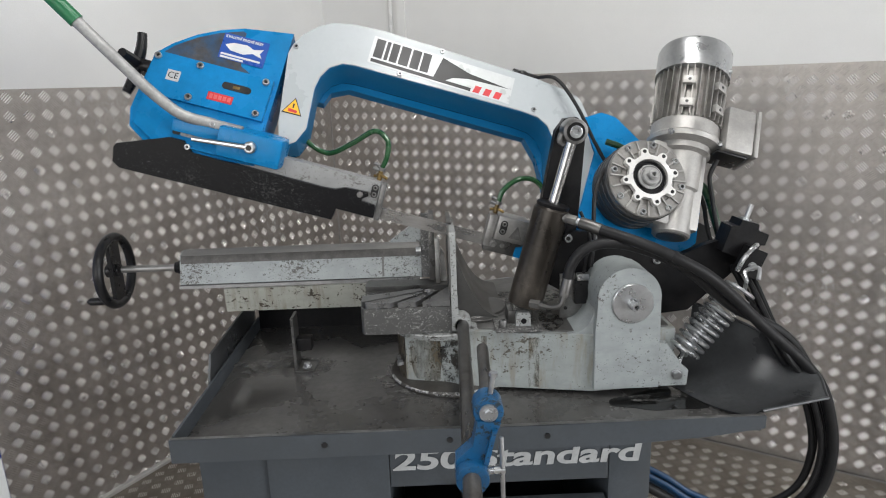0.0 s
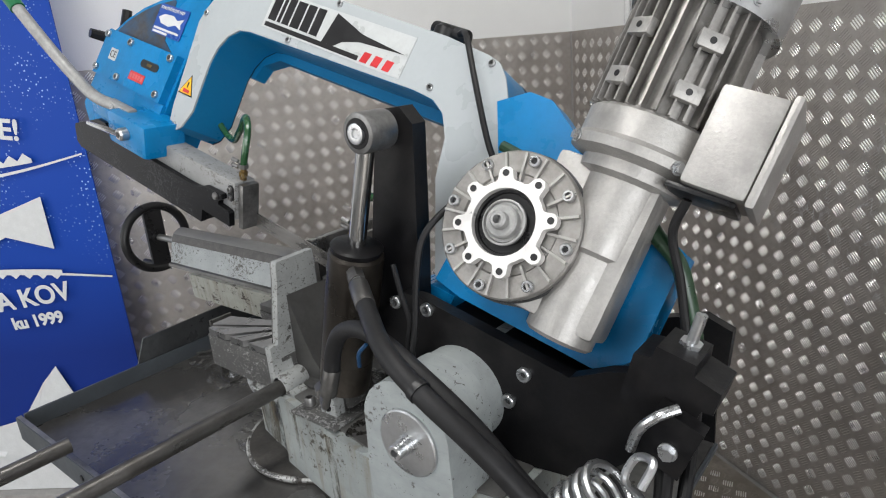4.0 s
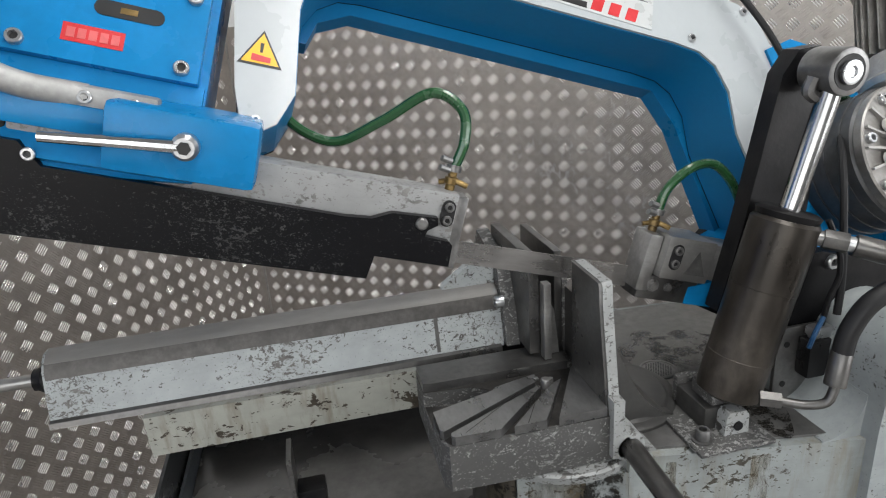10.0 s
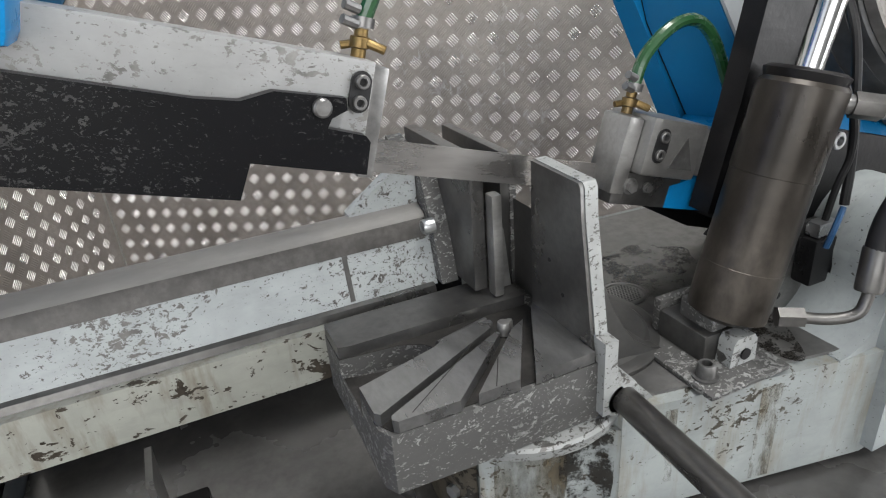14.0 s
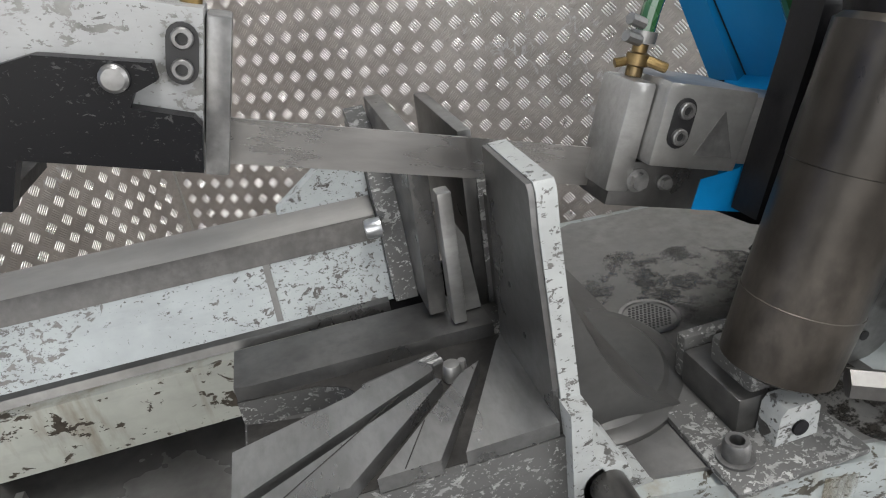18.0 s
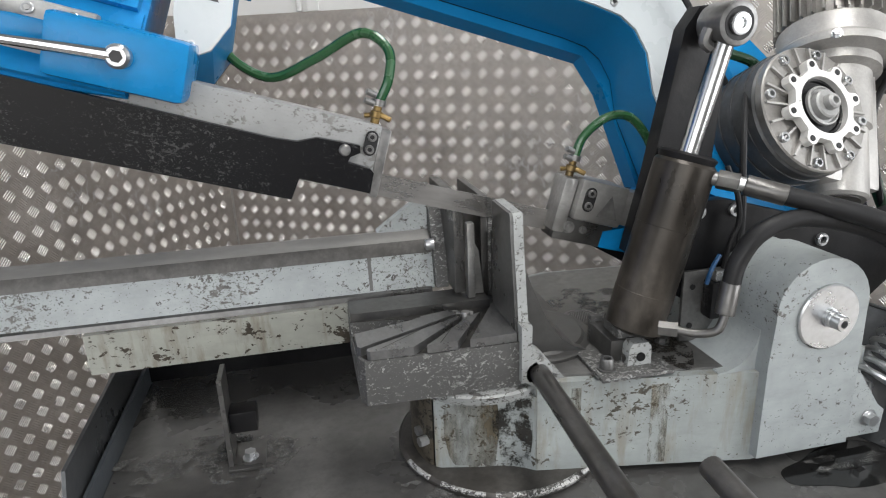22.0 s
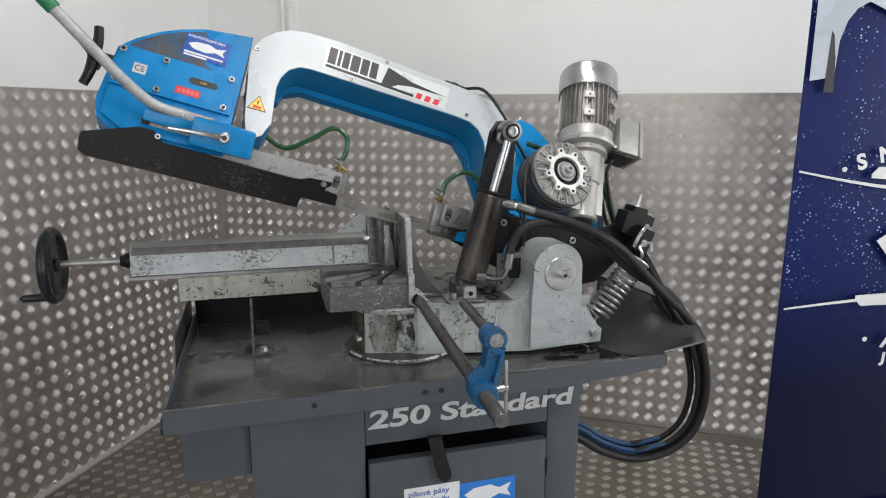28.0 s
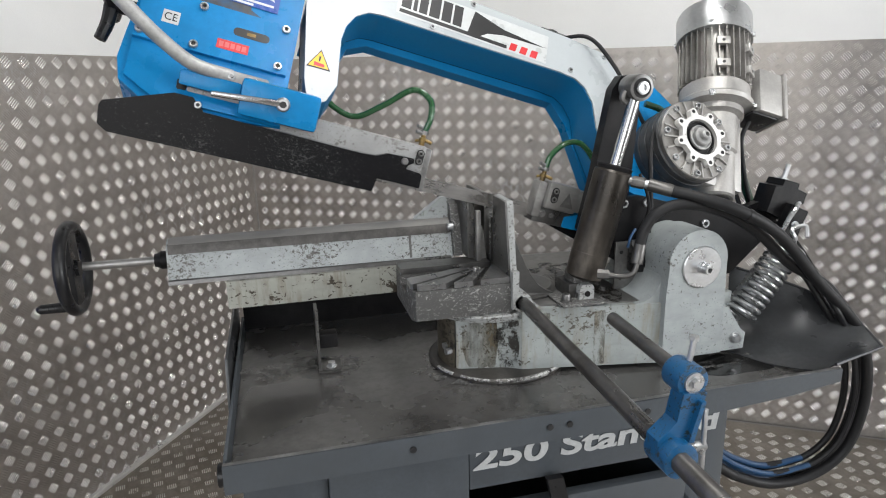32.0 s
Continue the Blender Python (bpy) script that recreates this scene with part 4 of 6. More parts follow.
# Three grooves run from the front edge to the stud, one from the pocket behind: flat lands stay between them.
lands = (
    [(-0.0562, 0.2195), (-0.0562, 0.1835), (-0.0525, 0.1795), (0.0765, 0.2425), (0.0790, 0.2490), (0.0700, 0.2575), (0.0330, 0.2490), (0.0200, 0.2410)],
    [(-0.0430, 0.1655), (0.0080, 0.1645), (0.0800, 0.2310), (0.0775, 0.2345), (-0.0455, 0.1745), (-0.0465, 0.1690)],
    [(0.0235, 0.1642), (0.0605, 0.1640), (0.1090, 0.2400), (0.0950, 0.2330), (0.0890, 0.2280)],
    [(0.0755, 0.1640), (0.1335, 0.1645), (0.1335, 0.2620), (0.1280, 0.2560)],
)
for quad in lands:
    part("table_land", prism(quad, 1.0095, 1.0205, "z", 0.0016), SECTOR_STEEL, table, "bright worn steel between the grooves")
part("rear_ledge", prism([(-0.0560, 0.3290), (-0.0560, 0.2830), (-0.0450, 0.2805), (0.0880, 0.2790), (0.1335, 0.2770), (0.1335, 0.3290)], 1.0090, 1.0208, "z", 0.0016), PLATE_STEEL, table, "smooth steel ledge under the moving jaw")
for a, b in (((0.030, 0.2560), (0.086, 0.2705)), ((0.036, 0.2520), (0.088, 0.2640))):
    a, b = Vector((*a, 1.0100)), Vector((*b, 1.0100))
    part("groove_rib", rod(a, b, 0.0042, 0.0036, 10), SECTOR_STEEL, table)

for k, (a, b) in enumerate((((-0.030, 0.1700), (0.050, 0.2270)), ((0.040, 0.1655), (0.060, 0.1990)))):
    d = (Vector(b) - Vector(a)).normalized() * 0.0004
    part("scribed_line", prism([(a[0] - d.y, a[1] + d.x), (a[0] + d.y, a[1] - d.x), (b[0] + d.y, b[1] - d.x), (b[0] - d.y, b[1] + d.x)], 1.02052, 1.02072, "z"), GROOVE_STEEL, table)
part("pivot_stud", rod((0.090, 0.242, 1.0095), (0.0905, 0.2425, 1.0225), 0.0072, 0.006, 12, 0.0012), BRIGHT_STEEL, table, "hammered bright stud")
part("weld_spatter", rod((0.098, 0.247, 1.0095), (0.099, 0.2475, 1.0195), 0.0045, 0.003, 9, 0.001), BRIGHT_STEEL, table)
# The fixed jaw: a ground face on a cast wall, open behind for the blade.
jaw = [(0.1660, 1.004), (0.1880, 1.133), (0.1900, 1.157), (0.1930, 1.1612), (0.2625, 1.1625), (0.2625, 0.99), (0.1660, 0.99)]
part("fixed_jaw_plate", prism(jaw, 0.1336, 0.1372, "x", 0.0008), PLATE_STEEL, table, "ground steel jaw face")
for y, z in ((0.212, 1.052), (0.233, 1.078)):
    part("jaw_pit", lathe([(0, 0.0022), (0.0003, 0.0022)], (0.1335, y, z), (0.0, y, z), 10), BLACK_PRINT, table, smooth=False)
jc = [(0.1570, 0.957), (0.1655, 1.01), (0.1872, 1.133), (0.1892, 1.157), (0.1925, 1.1618), (0.2630, 1.1632), (0.2630, 0.957)]
part("fixed_jaw_casting", prism(jc, 0.1374, 0.1496, "x", 0.0025), JAW_PAINT, table, "grey cast jaw wall, paint flaked off its edge")
foot_line = [(0.1365, 1.032), (0.1497, 1.032), *[(0.1925 - 0.043 * math.cos(radians(a)) , 1.006 - 0.044 * math.sin(radians(a))) for a in range(0, 85, 12)], (0.1920, 0.957), (0.1365, 0.957)]
part("jaw_foot", prism(foot_line, 0.1545, 0.190, "y", 0.003), JAW_PAINT, table, "flared jaw foot with flaked paint")
sweep_line = [(0.1497, 1.105), (0.1680, 1.058), (0.1800, 1.030), (0.1930, 1.006), (0.2080, 0.986), (0.2250, 0.973), (0.2420, 0.9660), (0.2550, 0.9640), (0.2550, 0.9608), (0.1497, 0.9608)]
bm = prism(sweep_line, 0.2000, 0.4550, "y", 0.0015)
part("jaw_flare", bm, DARK_CAST, table, "dark hollow-curved flare behind the jaw")
part("rear_jaw_plate", box(0.1350, 0.1455, 0.3218, 0.4535, 1.0, 1.1555, 0.0015), PLATE_STEEL, table)
part("rear_jaw_casting", prism([(0.322, 0.96), (0.322, 1.140), (0.44, 1.140), (0.47, 1.0), (0.47, 0.96)], 0.1457, 0.1530, "x", 0.003), WORN_STEEL, table)
part("jaw_hub", lathe([(0, 0.086), (0.004, 0.086), (0.006, 0.083), (0.0065, 0.074), (0.010, 0.070), (0.011, 0.050), (0.0115, 0.004)], (0.190, 0.270, 0.9607), (0.190, 0.270, 1.1), 56), DARK_CAST, table, "low round turntable boss")
part("rod_boss", rod((0.158, 0.1545, 0.968), (0.158, 0.20, 0.968), 0.0195, None, 24, 0.004), JAW_PAINT, table)

# ---- the bar stop ----
stop = thing("bar_stop", "dark steel stop rod with a chipped blue cast clamp", "bar stop")
part("stop_rod", rod((0.160, 0.175, 0.968), (0.139, -0.452, 0.957), 0.0125, None, 20, 0.0015), ROD_STEEL, stop, "long dark oiled steel rod")
part("rod_end", rod((0.1390, -0.4522, 0.957), (0.1388, -0.456, 0.957), 0.0118, 0.0108, 20), DULL_STEEL, stop)
part("feeler_rod", rod((0.176, -0.148, 1.047), (0.167, -0.345, 1.044), 0.0095, None, 18, 0.001), ROD_STEEL, stop)
T0, T1 = Vector((0.167, -0.335, 1.044)), Vector((0.143, -0.352, 0.958))
bm = rod(T0 + Vector((0, 0.018, 0)), T0 - Vector((0, 0.016, 0)), 0.0205, None, 24)
part("clamp_eye", bevelled(bm, 0.002), CLAMP_BLUE, stop, "blue clamp casting")
bm = rod(T1 + Vector((0, 0.022, 0)), T1 - Vector((0, 0.022, 0)), 0.0225, None, 24)
part("clamp_eye", bevelled(bm, 0.002), CLAMP_BLUE, stop)
arm_line = [(T0.x - 0.0155, T0.z - 0.010), (T0.x + 0.0155, T0.z - 0.013), (T0.x + 0.006, T0.z - 0.040), (T1.x + 0.020, T1.z + 0.024), (T1.x + 0.0225, T1.z + 0.002), (T1.x - 0.0225, T1.z + 0.002), (T1.x - 0.021, T1.z + 0.020), (T0.x - 0.022, T0.z - 0.045)]
part("clamp_arm", prism(arm_line, -0.357, -0.333, "y", 0.004), CLAMP_BLUE, stop)
part("arm_rib", prism([(T0.x + 0.004, T0.z - 0.020), (T0.x + 0.010, T0.z - 0.020), (T1.x + 0.022, T1.z + 0.016), (T1.x + 0.015, T1.z + 0.016)], -0.364, -0.3572, "y", 0.002), CLAMP_BLUE, stop, "raised rib rubbed pale")
part("washer", lathe([(0, 0.0125), (0.003, 0.0125), (0.003, 0.004)], T0 - Vector((0, 0.016, 0)), T0 - Vector((0, 1, 0)), 20), ZINC, stop)
hex_bolt(stop, T0 - Vector((0, 0.0185, 0)), (0, -1, 0), 0.006, 0.004)
part("set_screw", rod(T0 + Vector((0.004, 0, 0.018)), T0 + Vector((0.008, 0, 0.045)), 0.0035, None, 10), ZINC, stop)
part("set_screw_head", rod(T0 + Vector((0.008, 0, 0.045)), T0 + Vector((0.0085, 0, 0.050)), 0.006, None, 6), ZINC, stop)
part("clamp_screw", rod(T1 + Vector((0.018, 0, 0.0)), T1 + Vector((0.045, -0.002, 0.003)), 0.006, None, 12), ZINC, stop)
part("tommy_bar", rod(T1 + Vector((0.040, -0.004, 0.052)), T1 + Vector((0.042, -0.004, -0.046)), 0.0032, None, 10, 0.0008), ZINC, stop, "steel tommy bar")

# ---- the saw head: x along the blade, y to the rear, z up, from its pivot ----
PIVOT = Vector((0.4964, 0.0828, 1.0312))
SLOPE = 16.4
HEAD = Matrix.Translation(PIVOT) @ Matrix.Rotation(radians(SLOPE), 4, "Y")
# The bow leans back; its own frame has x along the blade, y up its face and z out of it.
YOKE = Matrix.Translation((-0.5644, 0.2727, 0.2876)) @ Matrix.Rotation(radians(62.9), 4, "X")


bow = thing("saw_bow", "blue saw bow with a light-grey cover, leaning back over the vise", "saw frame", HEAD @ YOKE)
cover = [(-0.213, -0.194), (-0.223, -0.159), (-0.246, 0.004), (-0.240, 0.030), (-0.2267, 0.056), (-0.198, 0.086), (-0.169, 0.103), (-0.13, 0.112), (-0.0586, 0.1165), (0.0734, 0.1115), (0.303, 0.1015), (0.384, 0.092),
         (0.404, 0.086), (0.420, 0.071), (0.452, 0.022), (0.487, -0.034), (0.490, -0.10), (0.462, -0.2065), (0.447, -0.212), (0.383, -0.09), (0.371, -0.035), (0.350, -0.004), (0.325, 0.010), (0.285, 0.014), (-0.10, 0.0165), (-0.128, 0.013), (-0.152, -0.004), (-0.166, -0.03), (-0.171, -0.06), (-0.164, -0.155), (-0.178, -0.19), (-0.196, -0.203)]
part("bow_cover", prism(cover, 0.0, 0.0035, "z", 0.001), YOKE_GREY, bow, "light-grey cover plate")
part("bow_body", prism([(x * 0.995, y * 0.985 - 0.001) for x, y in cover], -0.088, -0.0005, "z", 0.003), BLUE_DEEP, bow, "blue enamelled bow casting")
back = [(-0.24, -0.05), (-0.225, 0.05), (-0.16, 0.108), (0.40, 0.085), (0.47, -0.03), (0.45, -0.19), (0.43, -0.20), (0.358, -0.05), (0.32, -0.006), (-0.11, 0.0), (-0.148, -0.02), (-0.158, -0.05)]
part("rubber_seam", prism([(x * 0.9985, y * 0.993 - 0.001) for x, y in cover], -0.0905, -0.0883, "z"), RUBBER, bow, "black seam between bow and rear cover")
part("rear_cover", prism(back, -0.118, -0.0908, "z", 0.002), BLUE_DEEP, bow)
for x, y in ((-0.1985, -0.1906), (-0.2332, 0.0238), (0.3122, 0.0246), (0.3924, 0.0825), (0.08, 0.105), (0.0, 0.024)):
    socket_screw(bow, (x, y, 0.0035), (0, 0, 1), 0.0055, 0.0035)
# warning triangle
tx, ty = -0.2025, -0.1325
part("warning_triangle", prism([(tx - 0.022, ty), (tx + 0.022, ty), (tx, ty + 0.039)], 0.0037, 0.0042, "z"), BLACK_PRINT, bow, "yellow and black warning triangle", False)
part("warning_field", prism([(tx - 0.0185, ty + 0.0025), (tx + 0.0185, ty + 0.0025), (tx, ty + 0.0352)], 0.0043, 0.0047, "z"), YELLOW_PRINT, bow, smooth=False)
part("warning_mark", prism([(tx - 0.009, ty + 0.0045), (tx + 0.010, ty + 0.0045), (tx + 0.010, ty + 0.010), (tx - 0.009, ty + 0.0120)], 0.0048, 0.0051, "z"), RED_PRINT, bow, smooth=False)
part("warning_mark", prism([(tx - 0.0013, ty + 0.0140), (tx + 0.0013, ty + 0.0140), (tx + 0.002, ty + 0.0245), (tx - 0.002, ty + 0.0245)], 0.0048, 0.0051, "z"), BLACK_PRINT, bow, smooth=False)
# name plate
NP = Matrix.Rotation(radians(-2.0), 4, "Z")
plate = part("name_plate", box(-0.078, 0.252, 0.030, 0.096, 0.0037, 0.0044), DECAL_PAPER, bow, "silver decal with black lettering and a pointed black shape", False, NP)
for k, w in enumerate((0.020, 0.008, 0.017, 0.022, 0.020, 0.019)):
    x = -0.070 + sum((0.020, 0.008, 0.017, 0.022, 0.020, 0.019)[:k]) + 0.0042 * k
    part("print_bar", box(x, x + w, 0.0455, 0.0915, 0.0044, 0.0048), BLACK_PRINT, plate, smooth=False)
part("underline", box(-0.072, 0.16, 0.033, 0.041, 0.0044, 0.0047), BLACK_PRINT, plate, smooth=False)
part("logo_shape", prism([(0.072, 0.041), (0.082, 0.093), (0.150, 0.074), (0.245, 0.066), (0.150, 0.061), (0.115, 0.052), (0.10, 0.041)], 0.0044, 0.0048, "z"), BLACK_PRINT, plate, smooth=False)
for k in range(3):
    x = 0.165 + 0.024 * k
    part("print_bar", prism([(x, 0.0335), (x + 0.015, 0.0335), (x + 0.019, 0.0505), (x + 0.004, 0.0505)], 0.0044, 0.0048, "z"), RED_PRINT, plate, smooth=False)
# cable cap on the bow's back
part("cable_gland", lathe([(0, 0.02), (0.014, 0.02), (0.02, 0.014)], (0.275, 0.105, -0.03), (0.275, 0.2, -0.03), 18), BLACK_PLASTIC, bow)
part("cable_gland", rod((0.25, 0.118, -0.03), (0.315, 0.116, -0.03), 0.012, None, 14, 0.003), BLACK_PLASTIC, bow)
part("black_cable", tube([(0.30, 0.117, -0.025), (0.345, 0.105, 0.02), (0.40, 0.045, 0.035), (0.455, -0.025, 0.03), (0.49, -0.06, 0.02)], 0.0042, 10), RUBBER, bow)

# ---- the blade wheel housing ----
house = thing("wheel_housing", "blue enamelled blade wheel housing with a screwed cover plate", "wheel housing", HEAD @ YOKE)
shell = [(-0.248, -0.262), (-0.248, 0.055), (-0.352, 0.037), (-0.400, 0.018), (-0.443, -0.006), (-0.485, -0.040), (-0.513, -0.072), (-0.520, -0.155), (-0.523, -0.205), (-0.513, -0.243), (-0.462, -0.276), (-0.416, -0.276)]
part("housing_shell", prism(shell, -0.10, -0.004, "z", 0.004), BLUE, house, "blue shell, paint worn to dark metal on top")
worn = [(-0.300, -0.070), (-0.335, -0.052), (-0.345, -0.004), (-0.345, 0.026), (-0.352, 0.029), (-0.400, 0.010), (-0.440, -0.013), (-0.480, -0.045), (-0.500, -0.070)]
part("worn_patch", prism(worn, -0.0036, -0.0026, "z"), surface("worn_paint", (0.06, 0.06, 0.065), 0.45, 0.2, 0.3, 20, 130, 0.1, dark=(0.012, 0.1, 0.24)), house, "patch rubbed to dark metal")
part("cover_plate", prism([(-0.507, -0.168), (-0.256, -0.168), (-0.256, -0.071), (-0.50, -0.071), (-0.507, -0.078)], -0.0035, 0.012, "z", 0.0025), BLUE, house)
part("lower_panel", prism([(-0.505, -0.236), (-0.46, -0.262), (-0.25, -0.262), (-0.25, -0.1685), (-0.507, -0.1685)], -0.0035, 0.004, "z", 0.002), BLUE, house)
for x, y in ((-0.498, -0.083), (-0.410, -0.082), (-0.270, -0.081), (-0.498, -0.155), (-0.413, -0.157), (-0.272, -0.156)):
    socket_screw(house, (x, y, 0.012), (0, 0, 1), 0.0075, 0.006)
slot = [*arc(-0.302, -0.110, 0.008, -90, 90, 6), *arc(-0.348, -0.110, 0.008, 90, 270, 6)]
part("slot", prism(slot, 0.0121, 0.0128, "z"), BLACK_PRINT, house, smooth=False)
part("tension_mark", prism([(-0.333, -0.113), (-0.318, -0.113), (-0.318, -0.107), (-0.333, -0.107)], 0.0129, 0.0133, "z"), BRASS, house, smooth=False)
part("red_label", prism([(-0.378, -0.150), (-0.325, -0.150), (-0.325, -0.132), (-0.378, -0.132)], 0.0121, 0.0127, "z"), RED_PRINT, house, "red embossed label", False)
for k in range(5):
    part("print_bar", prism([(-0.374 + 0.0095 * k, -0.146), (-0.367 + 0.0095 * k, -0.146), (-0.367 + 0.0095 * k, -0.136), (-0.374 + 0.0095 * k, -0.136)], 0.0128, 0.0131, "z"), surface("red_print_pale", (0.6, 0.12, 0.12), 0.4), house, smooth=False)
part("approval_sticker", prism([(-0.470, -0.130), (-0.443, -0.130), (-0.443, -0.106), (-0.470, -0.106)], 0.0121, 0.0126, "z"), DECAL_PAPER, house, "small silver CE sticker", False)
words("CE", 0.020, 0.0002, BLACK_PRINT, house, Matrix.Translation((-0.4675, -0.1245, 0.0129)), "lettering", 0, 0.9, 0.0)
part("fish_sticker", prism([(-0.388, -0.045), (-0.290, -0.045), (-0.290, 0.016), (-0.388, 0.016)], -0.0024, -0.0018, "z"), BLUE_PRINT, house, "dark blue sticker with a white fish", False)
bm = prism([(-0.339 + a * 0.082, -0.014 + b * 0.034) for a, b in fish], -0.0017, -0.0012, "z")
part("fish_mark", bm, WHITE_PRINT, house, smooth=False)
words("KVALITNÍ PILOVÉ PÁSY", 0.0088, 0.0002, WHITE_PRINT, house, Matrix.Translation((-0.384, 0.0055, -0.0013)), "print", 0, 0.9, 0.0002)
for k, (y, w) in enumerate(((-0.034, 0.085), (-0.041, 0.05))):
    part("print_bar", prism([(-0.384, y - 0.0022), (-0.384 + w, y - 0.0022), (-0.384 + w, y + 0.0022), (-0.384, y + 0.0022)], -0.0017, -0.0013, "z"), WHITE_PRINT, house, smooth=False)
socket_screw(house, (-0.335, 0.04, -0.05), (0, 1, 0), 0.006, 0.008)
# star knob of the blade tension
KX, KY, KZ = -0.56, -0.085, -0.055
knob = part("tension_knob", rod((-0.52, KY, KZ), (-0.56, KY, KZ), 0.014, None, 18, 0.003), BLACK_PLASTIC, house, "black four-armed tension knob")
for k in range(4):
    a = radians(100 + 90 * k)
    d = Vector((0, math.cos(a), math.sin(a)))
    c = Vector((KX - 0.004, KY, KZ))
    part("knob_arm", tube([c, c + d * 0.035, c + d * 0.068 + Vector((-0.006, 0, 0))], lambda s: 0.013 - 0.003 * s, 10), BLACK_PLASTIC, knob)

# ---- the lift handle ----
handle = thing("lift_handle", "bent bare steel lift handle with a green grip", "handle", HEAD)
bend = [(-0.905, 0.150, 0.118), (-0.965, 0.138, 0.122), (-1.02, 0.128, 0.148), (-1.08, 0.115, 0.188), (-1.17, 0.099, 0.25), (-1.29, 0.080, 0.333)]
part("handle_tube", tube(bend, 0.0115, 14), GALVANISED, handle, "scratched bare steel tube")
part("grip", tube([(-1.17, 0.099, 0.25), (-1.235, 0.089, 0.295), (-1.365, 0.068, 0.386)], 0.0145, 16), GREEN_GRIP, handle, "green rubber grip")
part("flattened_end", box(-0.93, -0.845, 0.140, 0.158, 0.108, 0.128, 0.004), GALVANISED, handle)
for x in (-0.905, -0.865):
    socket_screw(handle, (x, 0.140, 0.118), (0, -1, 0.3), 0.006, 0.003)

# ---- guide arm, guard and blade ----
arm = thing("guide_arm", "steel blade guide arm with blue clamp and black guard", "blade guide", HEAD @ Matrix.Translation((-0.004, 0.010, 0.003)))
part("clamp_block", box(-0.882, -0.750, 0.108, 0.19, 0.058, 0.120, 0.008), BLUE, arm, "blue cast clamp block")
part("clamp_block_step", box(-0.98, -0.8825, 0.128, 0.19, 0.0825, 0.108, 0.004), BLUE, arm)
part("guide_bar", box(-0.968, -0.541, 0.150, 0.190, 0.012, 0.081, 0.002), BAR_STEEL, arm, "scratched bare steel bar")
part("bar_stop_block", box(-0.985, -0.9685, 0.150, 0.178, 0.045, 0.09, 0.003), BLACK_PAINT, arm)
gl = [(-1.092, 0.018), (-1.088, 0.027), (-0.985, 0.066), (-0.955, 0.066), (-0.935, 0.046), (-0.66, 0.042), (-0.632, 0.044), (-0.612, 0.053), (-0.563, 0.055), (-0.561, 0.047), (-0.571, 0.040), (-0.573, 0.033), (-0.545, 0.031), (-0.541, 0.027), (-0.540, 0.003), (-0.622, 0.004), (-0.626, -0.022), (-1.075, -0.022), (-1.09, -0.012)]
part("blade_guard", prism(gl, 0.138, 0.1485, "y", 0.002), GUARD_BLACK, arm, "scuffed black blade guard")
part("guard_underside", prism([(-1.09, -0.010), (-1.075, -0.021), (-0.627, -0.021), (-0.627, -0.013), (-1.07, -0.013), (-1.082, -0.004)], 0.149, 0.205, "y", 0.001), BLACK_PAINT, arm)
part("guard_end", box(-1.091, -1.082, 0.149, 0.2, -0.012, 0.02, 0.002), BLACK_PAINT, arm)
socket_screw(arm, (-0.945, 0.138, 0.056), (0, -1, 0), 0.006, 0.004)
socket_screw(arm, (-0.5505, 0.1475, 0.0665), (0, -1, 0), 0.0052, 0.004, material=DULL_STEEL)
socket_screw(arm, (-0.5505, 0.1475, 0.0520), (0, -1, 0), 0.0052, 0.004, material=DULL_STEEL)
part("screw_recess", prism([*arc(-0.5505, 0.0665, 0.0075, 0, 180, 8), *arc(-0.5505, 0.052, 0.0075, 180, 360, 8)], 0.1475, 0.1495, "y"), BLACK_PRINT, arm, smooth=False)
part("round_bolt", lathe([(0, 0.0068), (0.003, 0.0066), (0.0045, 0.005), (0.0048, 0.001)], (-0.579, 0.138, 0.0465), (-0.579, 0, 0.0465), 20), DULL_STEEL, arm)
part("guide_head", box(-0.5405, -0.528, 0.156, 0.190, -0.004, 0.078, 0.002), DULL_STEEL, arm)
lv = Vector((-0.812, 0.108, 0.092))
part("clamp_lever_hub", lathe([(0, 0.012), (0.012, 0.012), (0.016, 0.009)], lv, lv + Vector((0, -1, 0)), 20), ZINC, arm)
part("clamp_lever", tube([lv + Vector((0.0, -0.010, 0)), lv + Vector((-0.05, -0.014, -0.004)), lv + Vector((-0.112, -0.016, -0.010))], lambda s: 0.0066 - 0.0022 * s, 10), CHROME, arm, "chrome clamp lever")
part("lever_socket", lathe([(0.0165, 0.0062), (0.0172, 0.0062)], lv, lv + Vector((0, -1, 0)), 6), BLACK_PRINT, arm)
part("saw_blade", box(-0.97, 0.0, 0.186, 0.1872, -0.006, 0.021), BLADE, arm, "bright steel saw blade")


